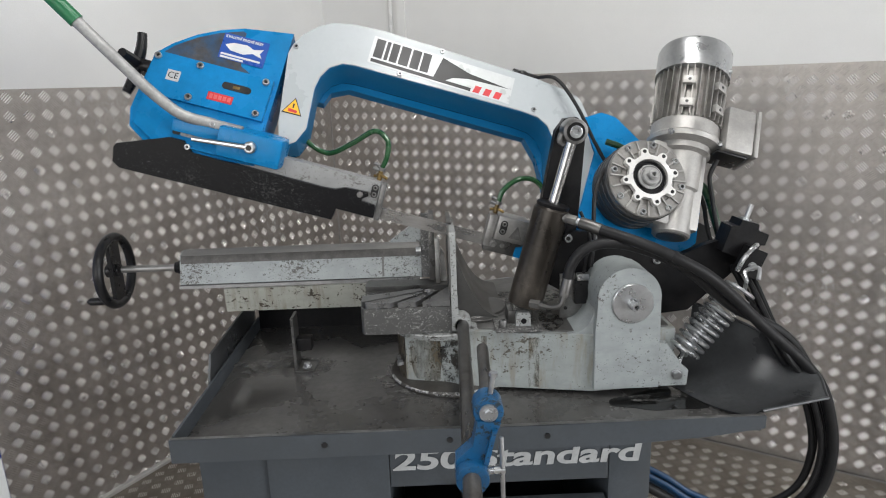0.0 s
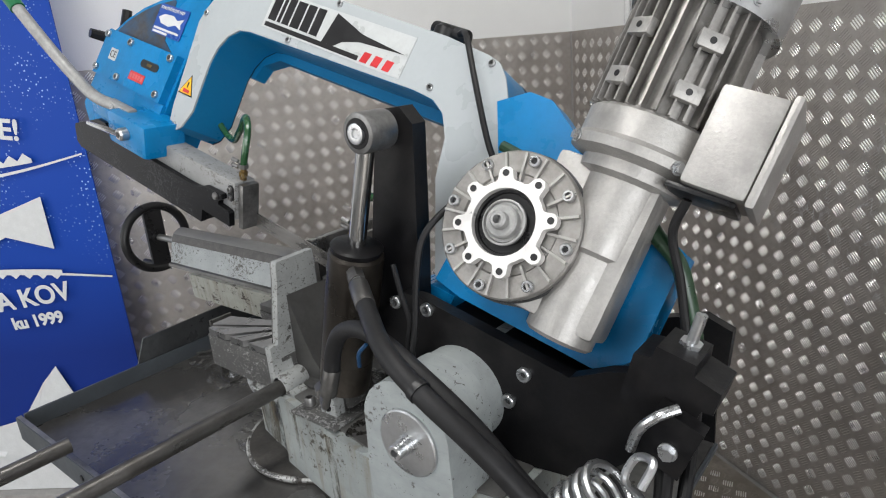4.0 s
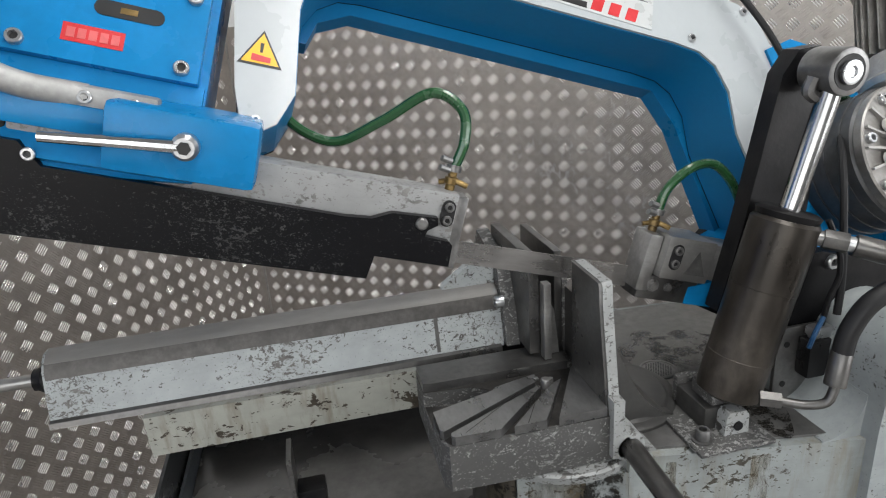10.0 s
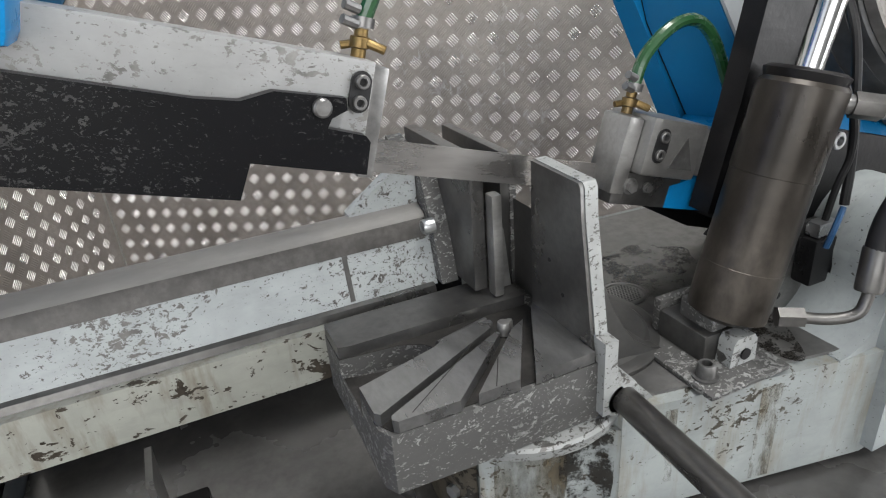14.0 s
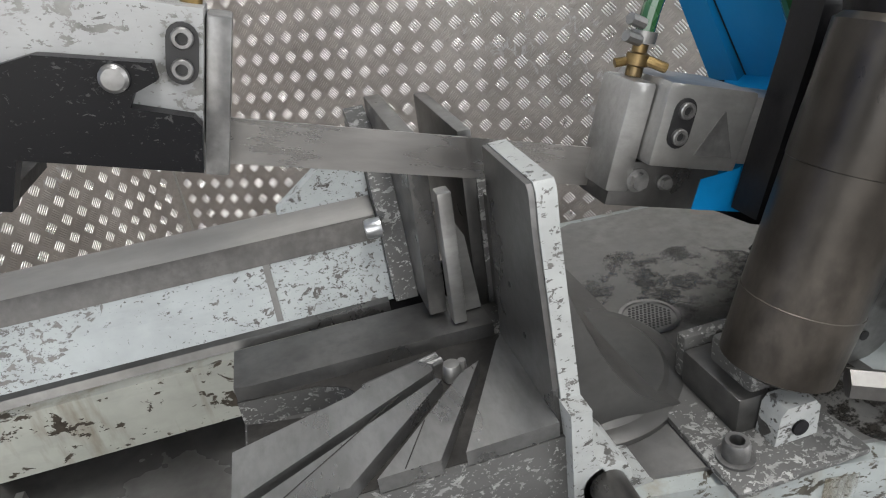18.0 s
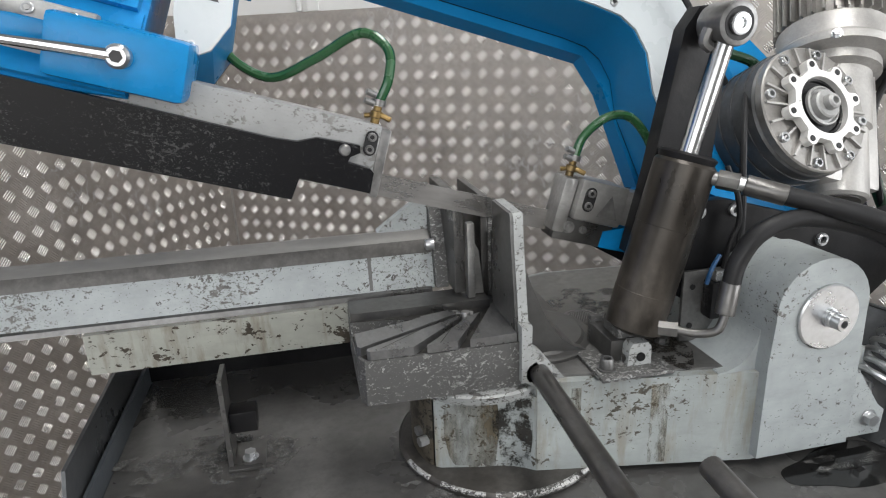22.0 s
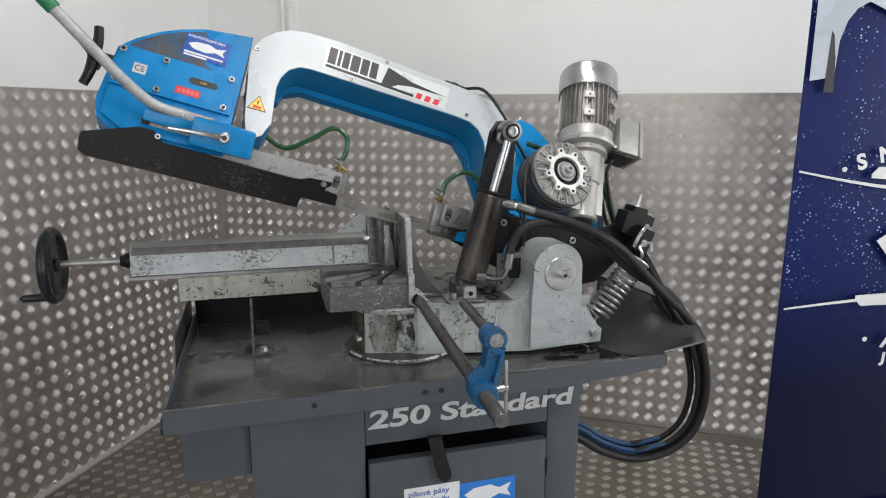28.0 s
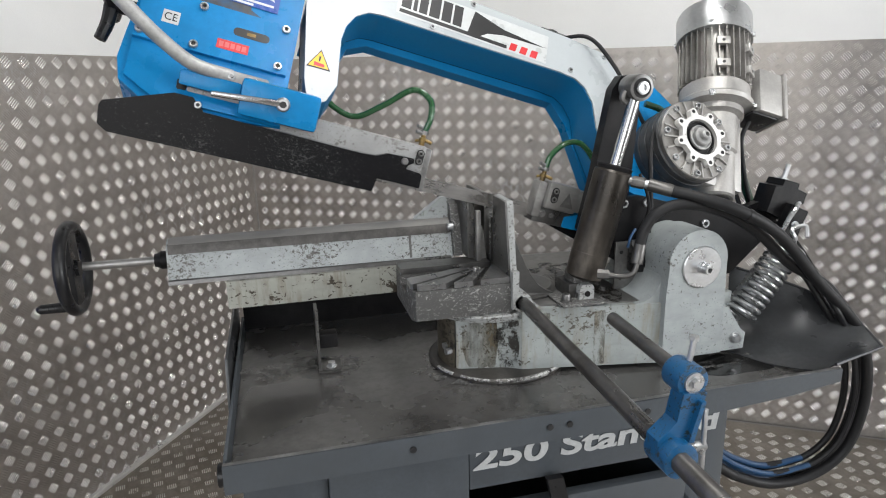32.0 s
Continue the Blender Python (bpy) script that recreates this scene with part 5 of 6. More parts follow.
def coolant_tap(parent, p):
    """A small dull brass coolant tap with its hose clip, on a guide."""
    p = Vector(p)
    tap = part("coolant_tap", lathe([(0, 0.0055), (0.006, 0.0055), (0.007, 0.0075), (0.014, 0.0075), (0.015, 0.005), (0.02, 0.005)], p, p + Vector((0, 0, 1)), 14), BRASS, parent, "dull brass coolant tap")
    part("tap_lever", rod(p + Vector((0.004, -0.004, 0.011)), p + Vector((0.017, -0.009, 0.008)), 0.0034, None, 10, 0.0008), BRASS, tap)
    part("tap_lever", rod(p + Vector((-0.004, 0.002, 0.009)), p + Vector((-0.013, 0.004, 0.006)), 0.003, None, 10), BRASS, tap)
    part("hose_clip", lathe([(0, 0.0085), (0.007, 0.0085)], p + Vector((0, 0, 0.021)), p + Vector((0, 0, 1)), 16), DULL_STEEL, tap)
    for dz in (0.0, 0.010):
        part("clip_screw", rod(p + Vector((-0.006, -0.006, 0.022 + dz)), p + Vector((-0.018, -0.009, 0.024 + dz)), 0.0036, None, 8), DULL_STEEL, tap)
    return p + Vector((0, 0, 0.024))


e0 = coolant_tap(arm, (-0.548, 0.172, 0.081))
part("coolant_tube", tube([e0, e0 + Vector((0.005, 0, 0.03)), e0 + Vector((-0.002, 0.01, 0.062)), e0 + Vector((-0.035, 0.03, 0.072)), e0 + Vector((-0.08, 0.05, 0.03)), e0 + Vector((-0.13, 0.07, -0.005)), e0 + Vector((-0.19, 0.08, 0.02)), (-0.742, 0.262, 0.19)], 0.006, 10), GREEN_TUBE, arm, "green coolant tube")
part("tube_clip", box(-0.75, -0.73, 0.235, 0.26, 0.155, 0.175, 0.003), BLACK_PLASTIC, arm)

# right blade guide
guide = thing("fixed_guide", "steel blade guide block with two socket screws below the bow", "blade guide", HEAD @ Matrix.Translation((0.0025, 0.017, -0.0015)))
part("guide_block", box(-0.2830, -0.2150, 0.138, 0.20, 0.026, 0.080, 0.004), BRIGHT_STEEL, guide)
part("guide_plate", box(-0.3015, -0.2835, 0.150, 0.188, 0.004, 0.076, 0.003), BRIGHT_STEEL, guide)
part("guide_arm", box(-0.2145, -0.155, 0.146, 0.196, 0.030, 0.076, 0.003), BRIGHT_STEEL, guide)
part("cut_mark", prism([(-0.252, 0.036), (-0.222, 0.036), (-0.238, 0.066)], 0.1374, 0.1379, "y"), DULL_STEEL, guide, smooth=False)
part("screw_recess", prism([*arc(-0.268, 0.0635, 0.0078, 0, 180, 8), *arc(-0.268, 0.047, 0.0078, 180, 360, 8)], 0.137, 0.1385, "y"), BLACK_PRINT, guide, smooth=False)
for z in (0.0635, 0.047):
    socket_screw(guide, (-0.268, 0.137, z), (0, -1, 0), 0.0054, 0.003, material=DULL_STEEL)
hex_bolt(guide, (-0.279, 0.1510, 0.013), (0, -1, 0), 0.006, 0.004, material=DULL_STEEL)
hex_bolt(guide, (-0.258, 0.1510, 0.013), (0, -1, 0), 0.004, 0.004, material=DULL_STEEL)
part("carbide_holder", box(-0.298, -0.215, 0.1515, 0.19, -0.006, 0.0255, 0.002), PLATE_STEEL, guide)
e1 = coolant_tap(guide, (-0.2900, 0.17, 0.0765))
part("coolant_tube", tube([e1, e1 + Vector((0.004, 0.0, 0.03)), e1 + Vector((0.028, 0.0, 0.060)), e1 + Vector((0.060, 0.004, 0.068)), e1 + Vector((0.092, 0.006, 0.052)), e1 + Vector((0.125, 0.006, 0.018))], 0.006, 10), GREEN_TUBE, guide, "green coolant tube")

# ---- the frame plates at the pivot ----
frame_ = thing("head_frame", "black steel side plate carrying the saw head on its pivot", "head frame", HEAD @ Matrix.Translation((0.002, 0.018, 0.003)))
bp = [(-0.20, -0.025), (-0.13, 0.086), (-0.10, 0.094), (0.118, 0.098), (0.155, 0.128), (0.20, 0.155), (0.235, 0.15), (0.245, 0.10), (0.17, -0.02), (0.06, -0.065), (-0.06, -0.06)]
part("side_plate", prism(bp, 0.100, 0.118, "y", 0.003), BLACK_PAINT, frame_, "black side plate with bolts")
for x, z in ((-0.084, 0.084), (0.066, 0.0715), (0.055, 0.025), (-0.135, 0.07)):
    socket_screw(frame_, (x, 0.100, z), (0, -1, 0), 0.009, 0.006)
part("rear_plate", prism(bp, 0.26, 0.275, "y", 0.003), BLACK_PAINT, frame_)
part("spacer", box(-0.10, 0.13, 0.1185, 0.2595, -0.03, 0.06), BLACK_PAINT, frame_)
lug2 = [(-0.222, 0.277), (-0.212, 0.306), (-0.187, 0.316), (-0.163, 0.301), (-0.125, 0.13), (-0.10, 0.0), (-0.20, -0.005), (-0.205, 0.10)]
part("cylinder_plate", prism(lug2, 0.120, 0.145, "y", 0.003), BLACK_PAINT, frame_, "tall black plate for the cylinder eye")
part("blue_foot", prism([(-0.228, -0.010), (-0.228, 0.012), (-0.20, 0.022), (-0.12, 0.085), (-0.08, 0.085), (-0.10, -0.01)], 0.150, 0.258, "y", 0.005), BLUE, frame_, "blue enamelled bow foot")
part("spring_block", prism([(0.182, 0.128), (0.250, 0.118), (0.256, 0.160), (0.266, 0.162), (0.266, 0.186), (0.240, 0.190), (0.238, 0.202), (0.200, 0.202), (0.198, 0.188), (0.182, 0.184)], 0.070, 0.1195, "y", 0.003), BLACK_PAINT, frame_, "stepped black spring block")
part("spring_fork", prism([(0.214, 0.096), (0.262, 0.090), (0.268, 0.150), (0.222, 0.156)], 0.052, 0.0695, "y", 0.003), BLACK_PAINT, frame_)
part("bent_hook", tube([(0.214, 0.046, 0.100), (0.216, 0.042, 0.128), (0.226, 0.044, 0.150), (0.240, 0.056, 0.162)], 0.0050, 10), ZINC, frame_, "bent zinc hook rod")
part("adjuster_stud", rod((0.222, 0.10, 0.196), (0.222, 0.10, 0.236), 0.0055, None, 12), ZINC, frame_)
part("adjuster_nut", rod((0.222, 0.10, 0.197), (0.222, 0.10, 0.206), 0.011, None, 6), ZINC, frame_)
hex_bolt(frame_, (0.245, 0.052, 0.115), (0, -1, 0), 0.007, 0.006)

# ---- gearbox and motor, square to the bow ----
gear = thing("gear_motor", "cast aluminium worm gearbox with a finned electric motor", "gear motor", HEAD @ YOKE @ Matrix.Translation((-0.003, 0, 0.008)))
GX, GY = 0.5644, -0.1096
bb = [(0.455, -0.215), (0.50, -0.222), (0.705, -0.222), (0.735, -0.19), (0.735, -0.06), (0.62, -0.015), (0.505, 0.058), (0.470, 0.060), (0.430, 0.035), (0.47, -0.04)]
part("motor_plate", prism(bb, -0.06, -0.0005, "z", 0.008), BLUE, gear, "blue enamelled motor plate")
part("drive_drum", lathe([(0.0, 0.088), (0.075, 0.088), (0.078, 0.085)], (GX, GY, 0.0), (GX, GY, 1), 48), DRUM_GREY, gear, "dark grey drum behind the gearbox")
for zz in (0.012, 0.034, 0.056):
    part("drum_ring", lathe([(0.0, 0.0898), (0.006, 0.0898)], (GX, GY, zz), (GX, GY, 1), 48), DRUM_GREY, gear)
part("gear_flange", lathe([(0, 0.086), (0.010, 0.086), (0.012, 0.084), (0.012, 0.060), (0.010, 0.058)], (GX, GY, 0.079), (GX, GY, 1), 56), ALU_FIN, gear, "round ribbed gearbox flange")
for k in range(20):
    a = 2 * math.pi * (k + 0.5) / 20
    c, s = math.cos(a), math.sin(a)
    part("flange_rib", prism([(GX + c * 0.05 - s * 0.0014, GY + s * 0.05 + c * 0.0014), (GX + c * 0.05 + s * 0.0014, GY + s * 0.05 - c * 0.0014), (GX + c * 0.083 + s * 0.0014, GY + s * 0.083 - c * 0.0014), (GX + c * 0.083 - s * 0.0014, GY + s * 0.083 + c * 0.0014)], 0.089, 0.0955, "z"), ALU_CAST, gear, smooth=False)
lobes = []
for k in range(96):
    a = 2 * math.pi * k / 96
    q = (a / (math.pi / 4)) % 1 - 0.5
    d = 0.055 * q * math.pi / 4
    r = 0.0475
    if abs(d) < 0.0088:
        r = max(r, 0.0545 + math.sqrt(0.0088**2 - d * d) * 0.95)
    elif abs(d) < 0.0125:
        r += 0.0035 * (0.0125 - abs(d)) / 0.0037
    lobes.append((GX + math.cos(a) * r, GY + math.sin(a) * r))
bm = bmesh.new()
lo, hi = [[bm.verts.new((x, y, z)) for x, y in lobes] for z in (0.094, 0.106)]
hole = [[bm.verts.new((GX + 0.0385 * math.cos(2 * math.pi * k / 96), GY + 0.0385 * math.sin(2 * math.pi * k / 96), z)) for k in range(96)] for z in (0.106, 0.094)]
for k in range(96):
    j = (k + 1) % 96
    bm.faces.new((lo[k], lo[j], hi[j], hi[k]))
    bm.faces.new((hi[k], hi[j], hole[0][j], hole[0][k]))
    bm.faces.new((hole[0][k], hole[0][j], hole[1][j], hole[1][k]))
part("star_flange", bm, ALU_LIGHT, gear, "bright machined eight-lobed ring")
for k in range(8):
    a = 2 * math.pi * (k + 0.5) / 8
    part("flange_hole", lathe([(0, 0.004), (0.001, 0.004)], (GX + 0.0555 * math.cos(a), GY + 0.0555 * math.sin(a), 0.106), (GX + 0.0555 * math.cos(a), GY + 0.0555 * math.sin(a), 1), 14), BLACK_PRINT, gear, smooth=False)
    a += math.pi / 8
    socket_screw(gear, (GX + 0.0755 * math.cos(a), GY + 0.0755 * math.sin(a), 0.091), (0, 0, 1), 0.0068, 0.006)
part("seal_ring", lathe([(0, 0.0384), (0.004, 0.0384), (0.004, 0.035), (0.001, 0.034), (0.001, 0.026), (0.006, 0.026), (0.0065, 0.0)], (GX, GY, 0.094), (GX, GY, 1), 48), BLACK_PLASTIC, gear, "black shaft seal")
part("shaft_washer", lathe([(0, 0.0262), (0.004, 0.0262), (0.005, 0.0240), (0.002, 0.0225), (0.002, 0.0195), (0.010, 0.0190), (0.012, 0.0170), (0.012, 0.0105), (0.020, 0.0098), (0.022, 0.0075), (0.022, 0.0048), (0.012, 0.0042)], (GX, GY, 0.100), (GX, GY, 1), 36), GALVANISED, gear, "zinc washer and shaft end")
MX, MZ = 0.655, 0.040
part("worm_housing", lathe([(0, 0.036), (0.004, 0.040), (0.10, 0.041), (0.105, 0.046), (0.185, 0.048), (0.19, 0.060), (0.205, 0.060)], (MX, -0.205, MZ), (MX, 1, MZ), 32), ALU_CAST, gear, "cast worm housing")
part("worm_bore", lathe([(0, 0.030), (0.0012, 0.030)], (MX, -0.2062, MZ), (MX, 1, MZ), 28), PLATE_STEEL, gear)
part("housing_web", box(0.575, 0.70, -0.19, -0.005, 0.012, 0.072, 0.008), ALU_CAST, gear)
part("motor_flange", lathe([(0, 0.060), (0.006, 0.078), (0.016, 0.080), (0.022, 0.074), (0.05, 0.074), (0.054, 0.070)], (MX, -0.002, MZ), (MX, 1, MZ), 40), ALU_CAST, gear, "cast motor flange")
part("motor_core", lathe([(0, 0.064), (0.125, 0.064)], (MX, 0.050, MZ), (MX, 1, MZ), 32), ALU_FIN, gear)
for k in range(32):
    a = 2 * math.pi * k / 32
    if -0.45 < math.sin(a) < 0.55 and math.cos(a) > 0:
        continue
    c, s = math.cos(a), math.sin(a)
    q = [(c * 0.062 - s * 0.0016, s * 0.062 + c * 0.0016), (c * 0.062 + s * 0.0016, s * 0.062 - c * 0.0016), (c * 0.0775 + s * 0.0012, s * 0.0775 - c * 0.0012), (c * 0.0775 - s * 0.0012, s * 0.0775 + c * 0.0012)]
    bm = prism([(MX + x, MZ + z) for x, z in q], 0.052, 0.176, "y")
    part("cooling_fin", bm, ALU_FIN, gear, smooth=False)
for a0 in (118, 62):
    for yy in (0.078, 0.132):
        a = radians(a0)
        c = Vector((MX + 0.076 * math.cos(a), yy, MZ + 0.076 * math.sin(a)))
        bm = box(-0.014, 0.014, -0.009, 0.009, -0.006, 0.006, 0.002)
        pad = part("foot_pad", bm, ALU_CAST, gear, m=Matrix.Translation(c) @ Matrix.Rotation(radians(90) - a, 4, "Y"))
        part("pad_hole", rod((0, 0, 0.0061), (0, 0, 0.0068), 0.0035, None, 12), BLACK_PRINT, pad)
part("fan_cap", lathe([(0, 0.0815), (0.062, 0.0815), (0.070, 0.078), (0.074, 0.066), (0.076, 0.0)], (MX, 0.172, MZ), (MX, 1, MZ), 48), ZINC, gear, "bright zinc fan cap")
for k in range(4):
    a = radians(45 + 90 * k)
    d = Vector((math.cos(a), 0, math.sin(a)))
    hex_bolt(gear, Vector((MX, 0.185, MZ)) + d * 0.0815, d, 0.0045, 0.003)
    hex_bolt(gear, Vector((MX, 0.008, MZ)) + d * 0.079, d, 0.0055, 0.005)
part("terminal_box", box(0.718, 0.782, -0.005, 0.098, 0.030, 0.108, 0.006), ALU_CAST, gear, "cast terminal box")
part("terminal_lid", box(0.7825, 0.792, -0.009, 0.102, 0.026, 0.112, 0.004), ALU_CAST, gear)
part("terminal_base", box(0.705, 0.775, -0.012, -0.0055, 0.034, 0.10, 0.003), BLACK_PLASTIC, gear)

# ---- cylinder, spring and hoses ----
EYE = HEAD @ Vector((-0.193, 0.095, 0.291))
PIN = Vector((0.287, 0.174, 0.984))
dv = (EYE - PIN).normalized()
L = (EYE - PIN).length
cyl = thing("hydraulic_cylinder", "oily dark steel hydraulic cylinder with a chromed rod", "cylinder")
part("cylinder_body", lathe([(0.016, 0.026), (0.022, 0.036), (0.07, 0.037), (0.0705, 0.0365), (0.155, 0.0365), (0.1555, 0.037), (0.232, 0.037), (0.236, 0.034)], PIN, EYE, 40), CYL_STEEL, cyl, "brown oily steel tube")
part("gland_nut", lathe([(0.236, 0.033), (0.243, 0.035), (0.246, 0.030)], PIN, EYE, 32), BLACK_PAINT, cyl)
part("piston_rod", rod(PIN + dv * 0.24, EYE - dv * 0.02, 0.0115, None, 24), CHROME, cyl, "chromed piston rod")
part("rod_eye", rod(EYE + Vector((0, -0.016, 0)), EYE + Vector((0, 0.030, 0)), 0.0250, None, 32, 0.004), DULL_STEEL, cyl, "dark rod eye with its pin")
part("eye_recess", lathe([(0, 0.0185), (0.0006, 0.0185)], EYE + Vector((0, -0.016, 0)), EYE + Vector((0, -1, 0)), 24), BLACK_PAINT, cyl)
part("eye_weld", tube([EYE + Vector((-0.024, 0.004, -0.004)), EYE + Vector((-0.027, 0.006, -0.018)), EYE + Vector((-0.018, 0.006, -0.026))], 0.007, 8), DULL_STEEL, cyl)
part("eye_pin", lathe([(0.0006, 0.0125), (0.004, 0.0125), (0.0045, 0.011), (0.004, 0.006), (0.002, 0.005)], EYE + Vector((0, -0.016, 0)), EYE + Vector((0, -1, 0)), 24), ZINC, cyl)
part("base_lug", box(PIN.x - 0.02, PIN.x + 0.02, PIN.y - 0.009, PIN.y + 0.033, PIN.z - 0.016, PIN.z + 0.03, 0.004), WORN_STEEL, cyl)
PORT = PIN + dv * 0.218 + Vector((0.024, -0.026, 0))
part("port_stud", rod(PORT - Vector((0.008, -0.006, 0)), PORT + Vector((0.005, -0.004, -0.001)), 0.0085, None, 16, 0.002), DULL_STEEL, cyl)
part("hose_union", rod(PORT + Vector((0.004, -0.003, -0.001)), PORT + Vector((0.023, -0.017, -0.005)), 0.0115, None, 6, 0.001), FITTING, cyl, "hexagon zinc union nut")
part("union_collar", rod(PORT + Vector((0.023, -0.017, -0.005)), PORT + Vector((0.028, -0.0205, -0.0062)), 0.0085, None, 20), ZINC, cyl)
part("union_sleeve", rod(PORT + Vector((0.028, -0.0205, -0.0062)), PORT + Vector((0.064, -0.046, -0.0170)), 0.0122, None, 20, 0.0015), FITTING, cyl, "crimped steel hose sleeve")

hose = thing("hydraulic_hose", "thick black rubber hydraulic hose looping beside the cabinet", "hose", None, "hydraulic hoses")
h0 = PORT + Vector((0.062, -0.0445, -0.0164))
LOOP = [Vector(q) for q in ((0.80, 0.060, 0.94), (0.86, 0.065, 0.862), (0.905, 0.070, 0.765), (0.930, 0.085, 0.66), (0.913, 0.095, 0.562), (0.85, 0.105, 0.505), (0.755, 0.115, 0.492), (0.665, 0.125, 0.522), (0.60, 0.132, 0.565), (0.53, 0.140, 0.605))]


def loop_at(offset, dy):
    """The hoses' common loop, shifted outwards from its middle by offset and back by dy."""
    c = Vector((0.72, 0.1, 0.72))
    return [q + Vector(((q.x - c.x), 0, (q.z - c.z))).normalized() * offset + Vector((0, dy, 0)) for q in LOOP]


part("hose_line", tube([h0, (0.500, 0.060, 1.158), (0.560, 0.044, 1.132), (0.62, 0.044, 1.098), (0.674, 0.050, 1.054), (0.745, 0.056, 0.985), *loop_at(0.010, -0.008)[1:]], 0.0112, 16), RUBBER, hose)
part("cable_tie", tube([(0.555, 0.0452, 1.134), (0.562, 0.0440, 1.131)], 0.0128, 14, None, 0), BLACK_PLASTIC, hose)
hose2 = thing("hydraulic_hose", "black rubber hose looping beside the cabinet, sleeved blue at its end", "hose", None, "hydraulic hoses")
part("hose_line", tube([(0.3665, 0.095, 1.078), (0.374, 0.096, 1.108), (0.395, 0.094, 1.138), (0.433, 0.090, 1.153), (0.48, 0.082, 1.150), (0.54, 0.072, 1.130), (0.605, 0.070, 1.092), (0.69, 0.073, 1.02), *loop_at(0.014, 0.02)[:-2]], 0.0105, 16), RUBBER, hose2)
part("blue_sleeve", tube(loop_at(0.014, 0.02)[-4:], 0.0110, 14), BLUE_HOSE, hose2, "blue hose end")
part("union_nut", rod((0.298, 0.126, 1.022), (0.316, 0.114, 1.022), 0.0095, None, 6), FITTING, hose2)
part("elbow", tube([(0.314, 0.115, 1.022), (0.334, 0.101, 1.021), (0.350, 0.090, 1.027), (0.357, 0.089, 1.040), (0.359, 0.090, 1.050)], 0.0052, 12), FITTING, hose2, "zinc-plated elbow")
part("union_sleeve", rod((0.3585, 0.090, 1.046), (0.368, 0.096, 1.083), 0.0112, None, 20, 0.002), FITTING, hose2, "zinc-plated hose sleeve")

S0, S1 = Vector((0.612, 0.112, 0.905)), HEAD @ Vector((0.235, 0.038, 0.105))
spring = thing("return_spring", "bright zinc-plated coil spring beside the pivot", "spring")
ax = (S1 - S0).normalized()
side = ax.orthogonal().normalized()
up = ax.cross(side)
pts = []
NT = 12
for k in range(NT * 16 + 1):
    s = k / (NT * 16)
    a = 2 * math.pi * NT * s
    pts.append(S0 + (S1 - S0) * (0.01 + 0.84 * s) + 0.030 * (math.cos(a) * side + math.sin(a) * up))
part("coil", tube(pts, 0.0042, 8, None, 0), ZINC, spring)
part("end_hook", tube([pts[-1], S0 + (S1 - S0) * 0.87 + 0.02 * side, S0 + (S1 - S0) * 0.93 - 0.004 * side, S1 + 0.016 * up, S1 + 0.020 * ax, S1 - 0.016 * up], 0.0042, 8), ZINC, spring)
part("end_hook", tube([pts[0], S0 - (S1 - S0) * 0.02 + 0.015 * side, S0 + Vector((-0.01, -0.008, -0.03))], 0.0042, 8), ZINC, spring)

cables = thing("motor_cable", "black and green cables hanging beside the gear motor", "cable", HEAD)
part("green_cable", tube([(0.10, 0.24, 0.27), (0.135, 0.22, 0.253), (0.166, 0.215, 0.236), (0.188, 0.21, 0.207), (0.214, 0.20, 0.165), (0.235, 0.18, 0.125)], 0.0095, 12), DARK_GREEN, cables, "dark green cable sheath")
part("black_cable", tube([(0.11, 0.25, 0.25), (0.148, 0.235, 0.238), (0.176, 0.225, 0.205), (0.196, 0.22, 0.165), (0.218, 0.20, 0.12)], 0.005, 10), RUBBER, cables)
part("black_cable", tube([(0.158, 0.20, 0.31), (0.155, 0.20, 0.27), (0.178, 0.20, 0.225), (0.198, 0.195, 0.185), (0.228, 0.185, 0.13)], 0.005, 10), RUBBER, cables)
part("black_cable", tube([(-0.060, 0.21, 0.25), (-0.088, 0.165, 0.230), (-0.106, 0.122, 0.185), (-0.097, 0.105, 0.13), (-0.082, 0.096, 0.075), (-0.075, 0.09, 0.03)], 0.0045, 10), RUBBER, cables)
part("green_cable", tube([(-0.085, 0.23, 0.285), (-0.05, 0.225, 0.282), (-0.01, 0.235, 0.268)], 0.007, 10), DARK_GREEN, cables)

switch = thing("limit_switch", "small black limit switch with a blue tube beside the cylinder", "switch", Matrix.Translation((0, -0.03, 0)))
part("switch_plate", box(0.372, 0.430, 0.222, 0.228, 0.9615, 1.062, 0.002), DULL_STEEL, switch, "drilled steel bracket")
for z in (0.985, 1.04):
    part("plate_hole", rod((0.385, 0.2215, z), (0.385, 0.2205, z), 0.004, None, 12), BLACK_PRINT, switch)
part("switch_body", box(0.400, 0.440, 0.200, 0.2215, 1.000, 1.050, 0.003), BLACK_PLASTIC, switch)
part("switch_cap", box(0.405, 0.432, 0.203, 0.219, 1.0505, 1.066, 0.003), ZINC, switch)
part("switch_cable", tube([(0.42, 0.21, 1.066), (0.424, 0.208, 1.10), (0.432, 0.206, 1.13), (0.424, 0.204, 1.165), (0.41, 0.21, 1.20)], 0.0035, 8), RUBBER, switch)
part("blue_tube", tube([(0.384, 0.172, 1.10), (0.372, 0.168, 1.085), (0.368, 0.170, 1.065)], 0.0028, 8), BLUE_HOSE, switch, "blue air tube")

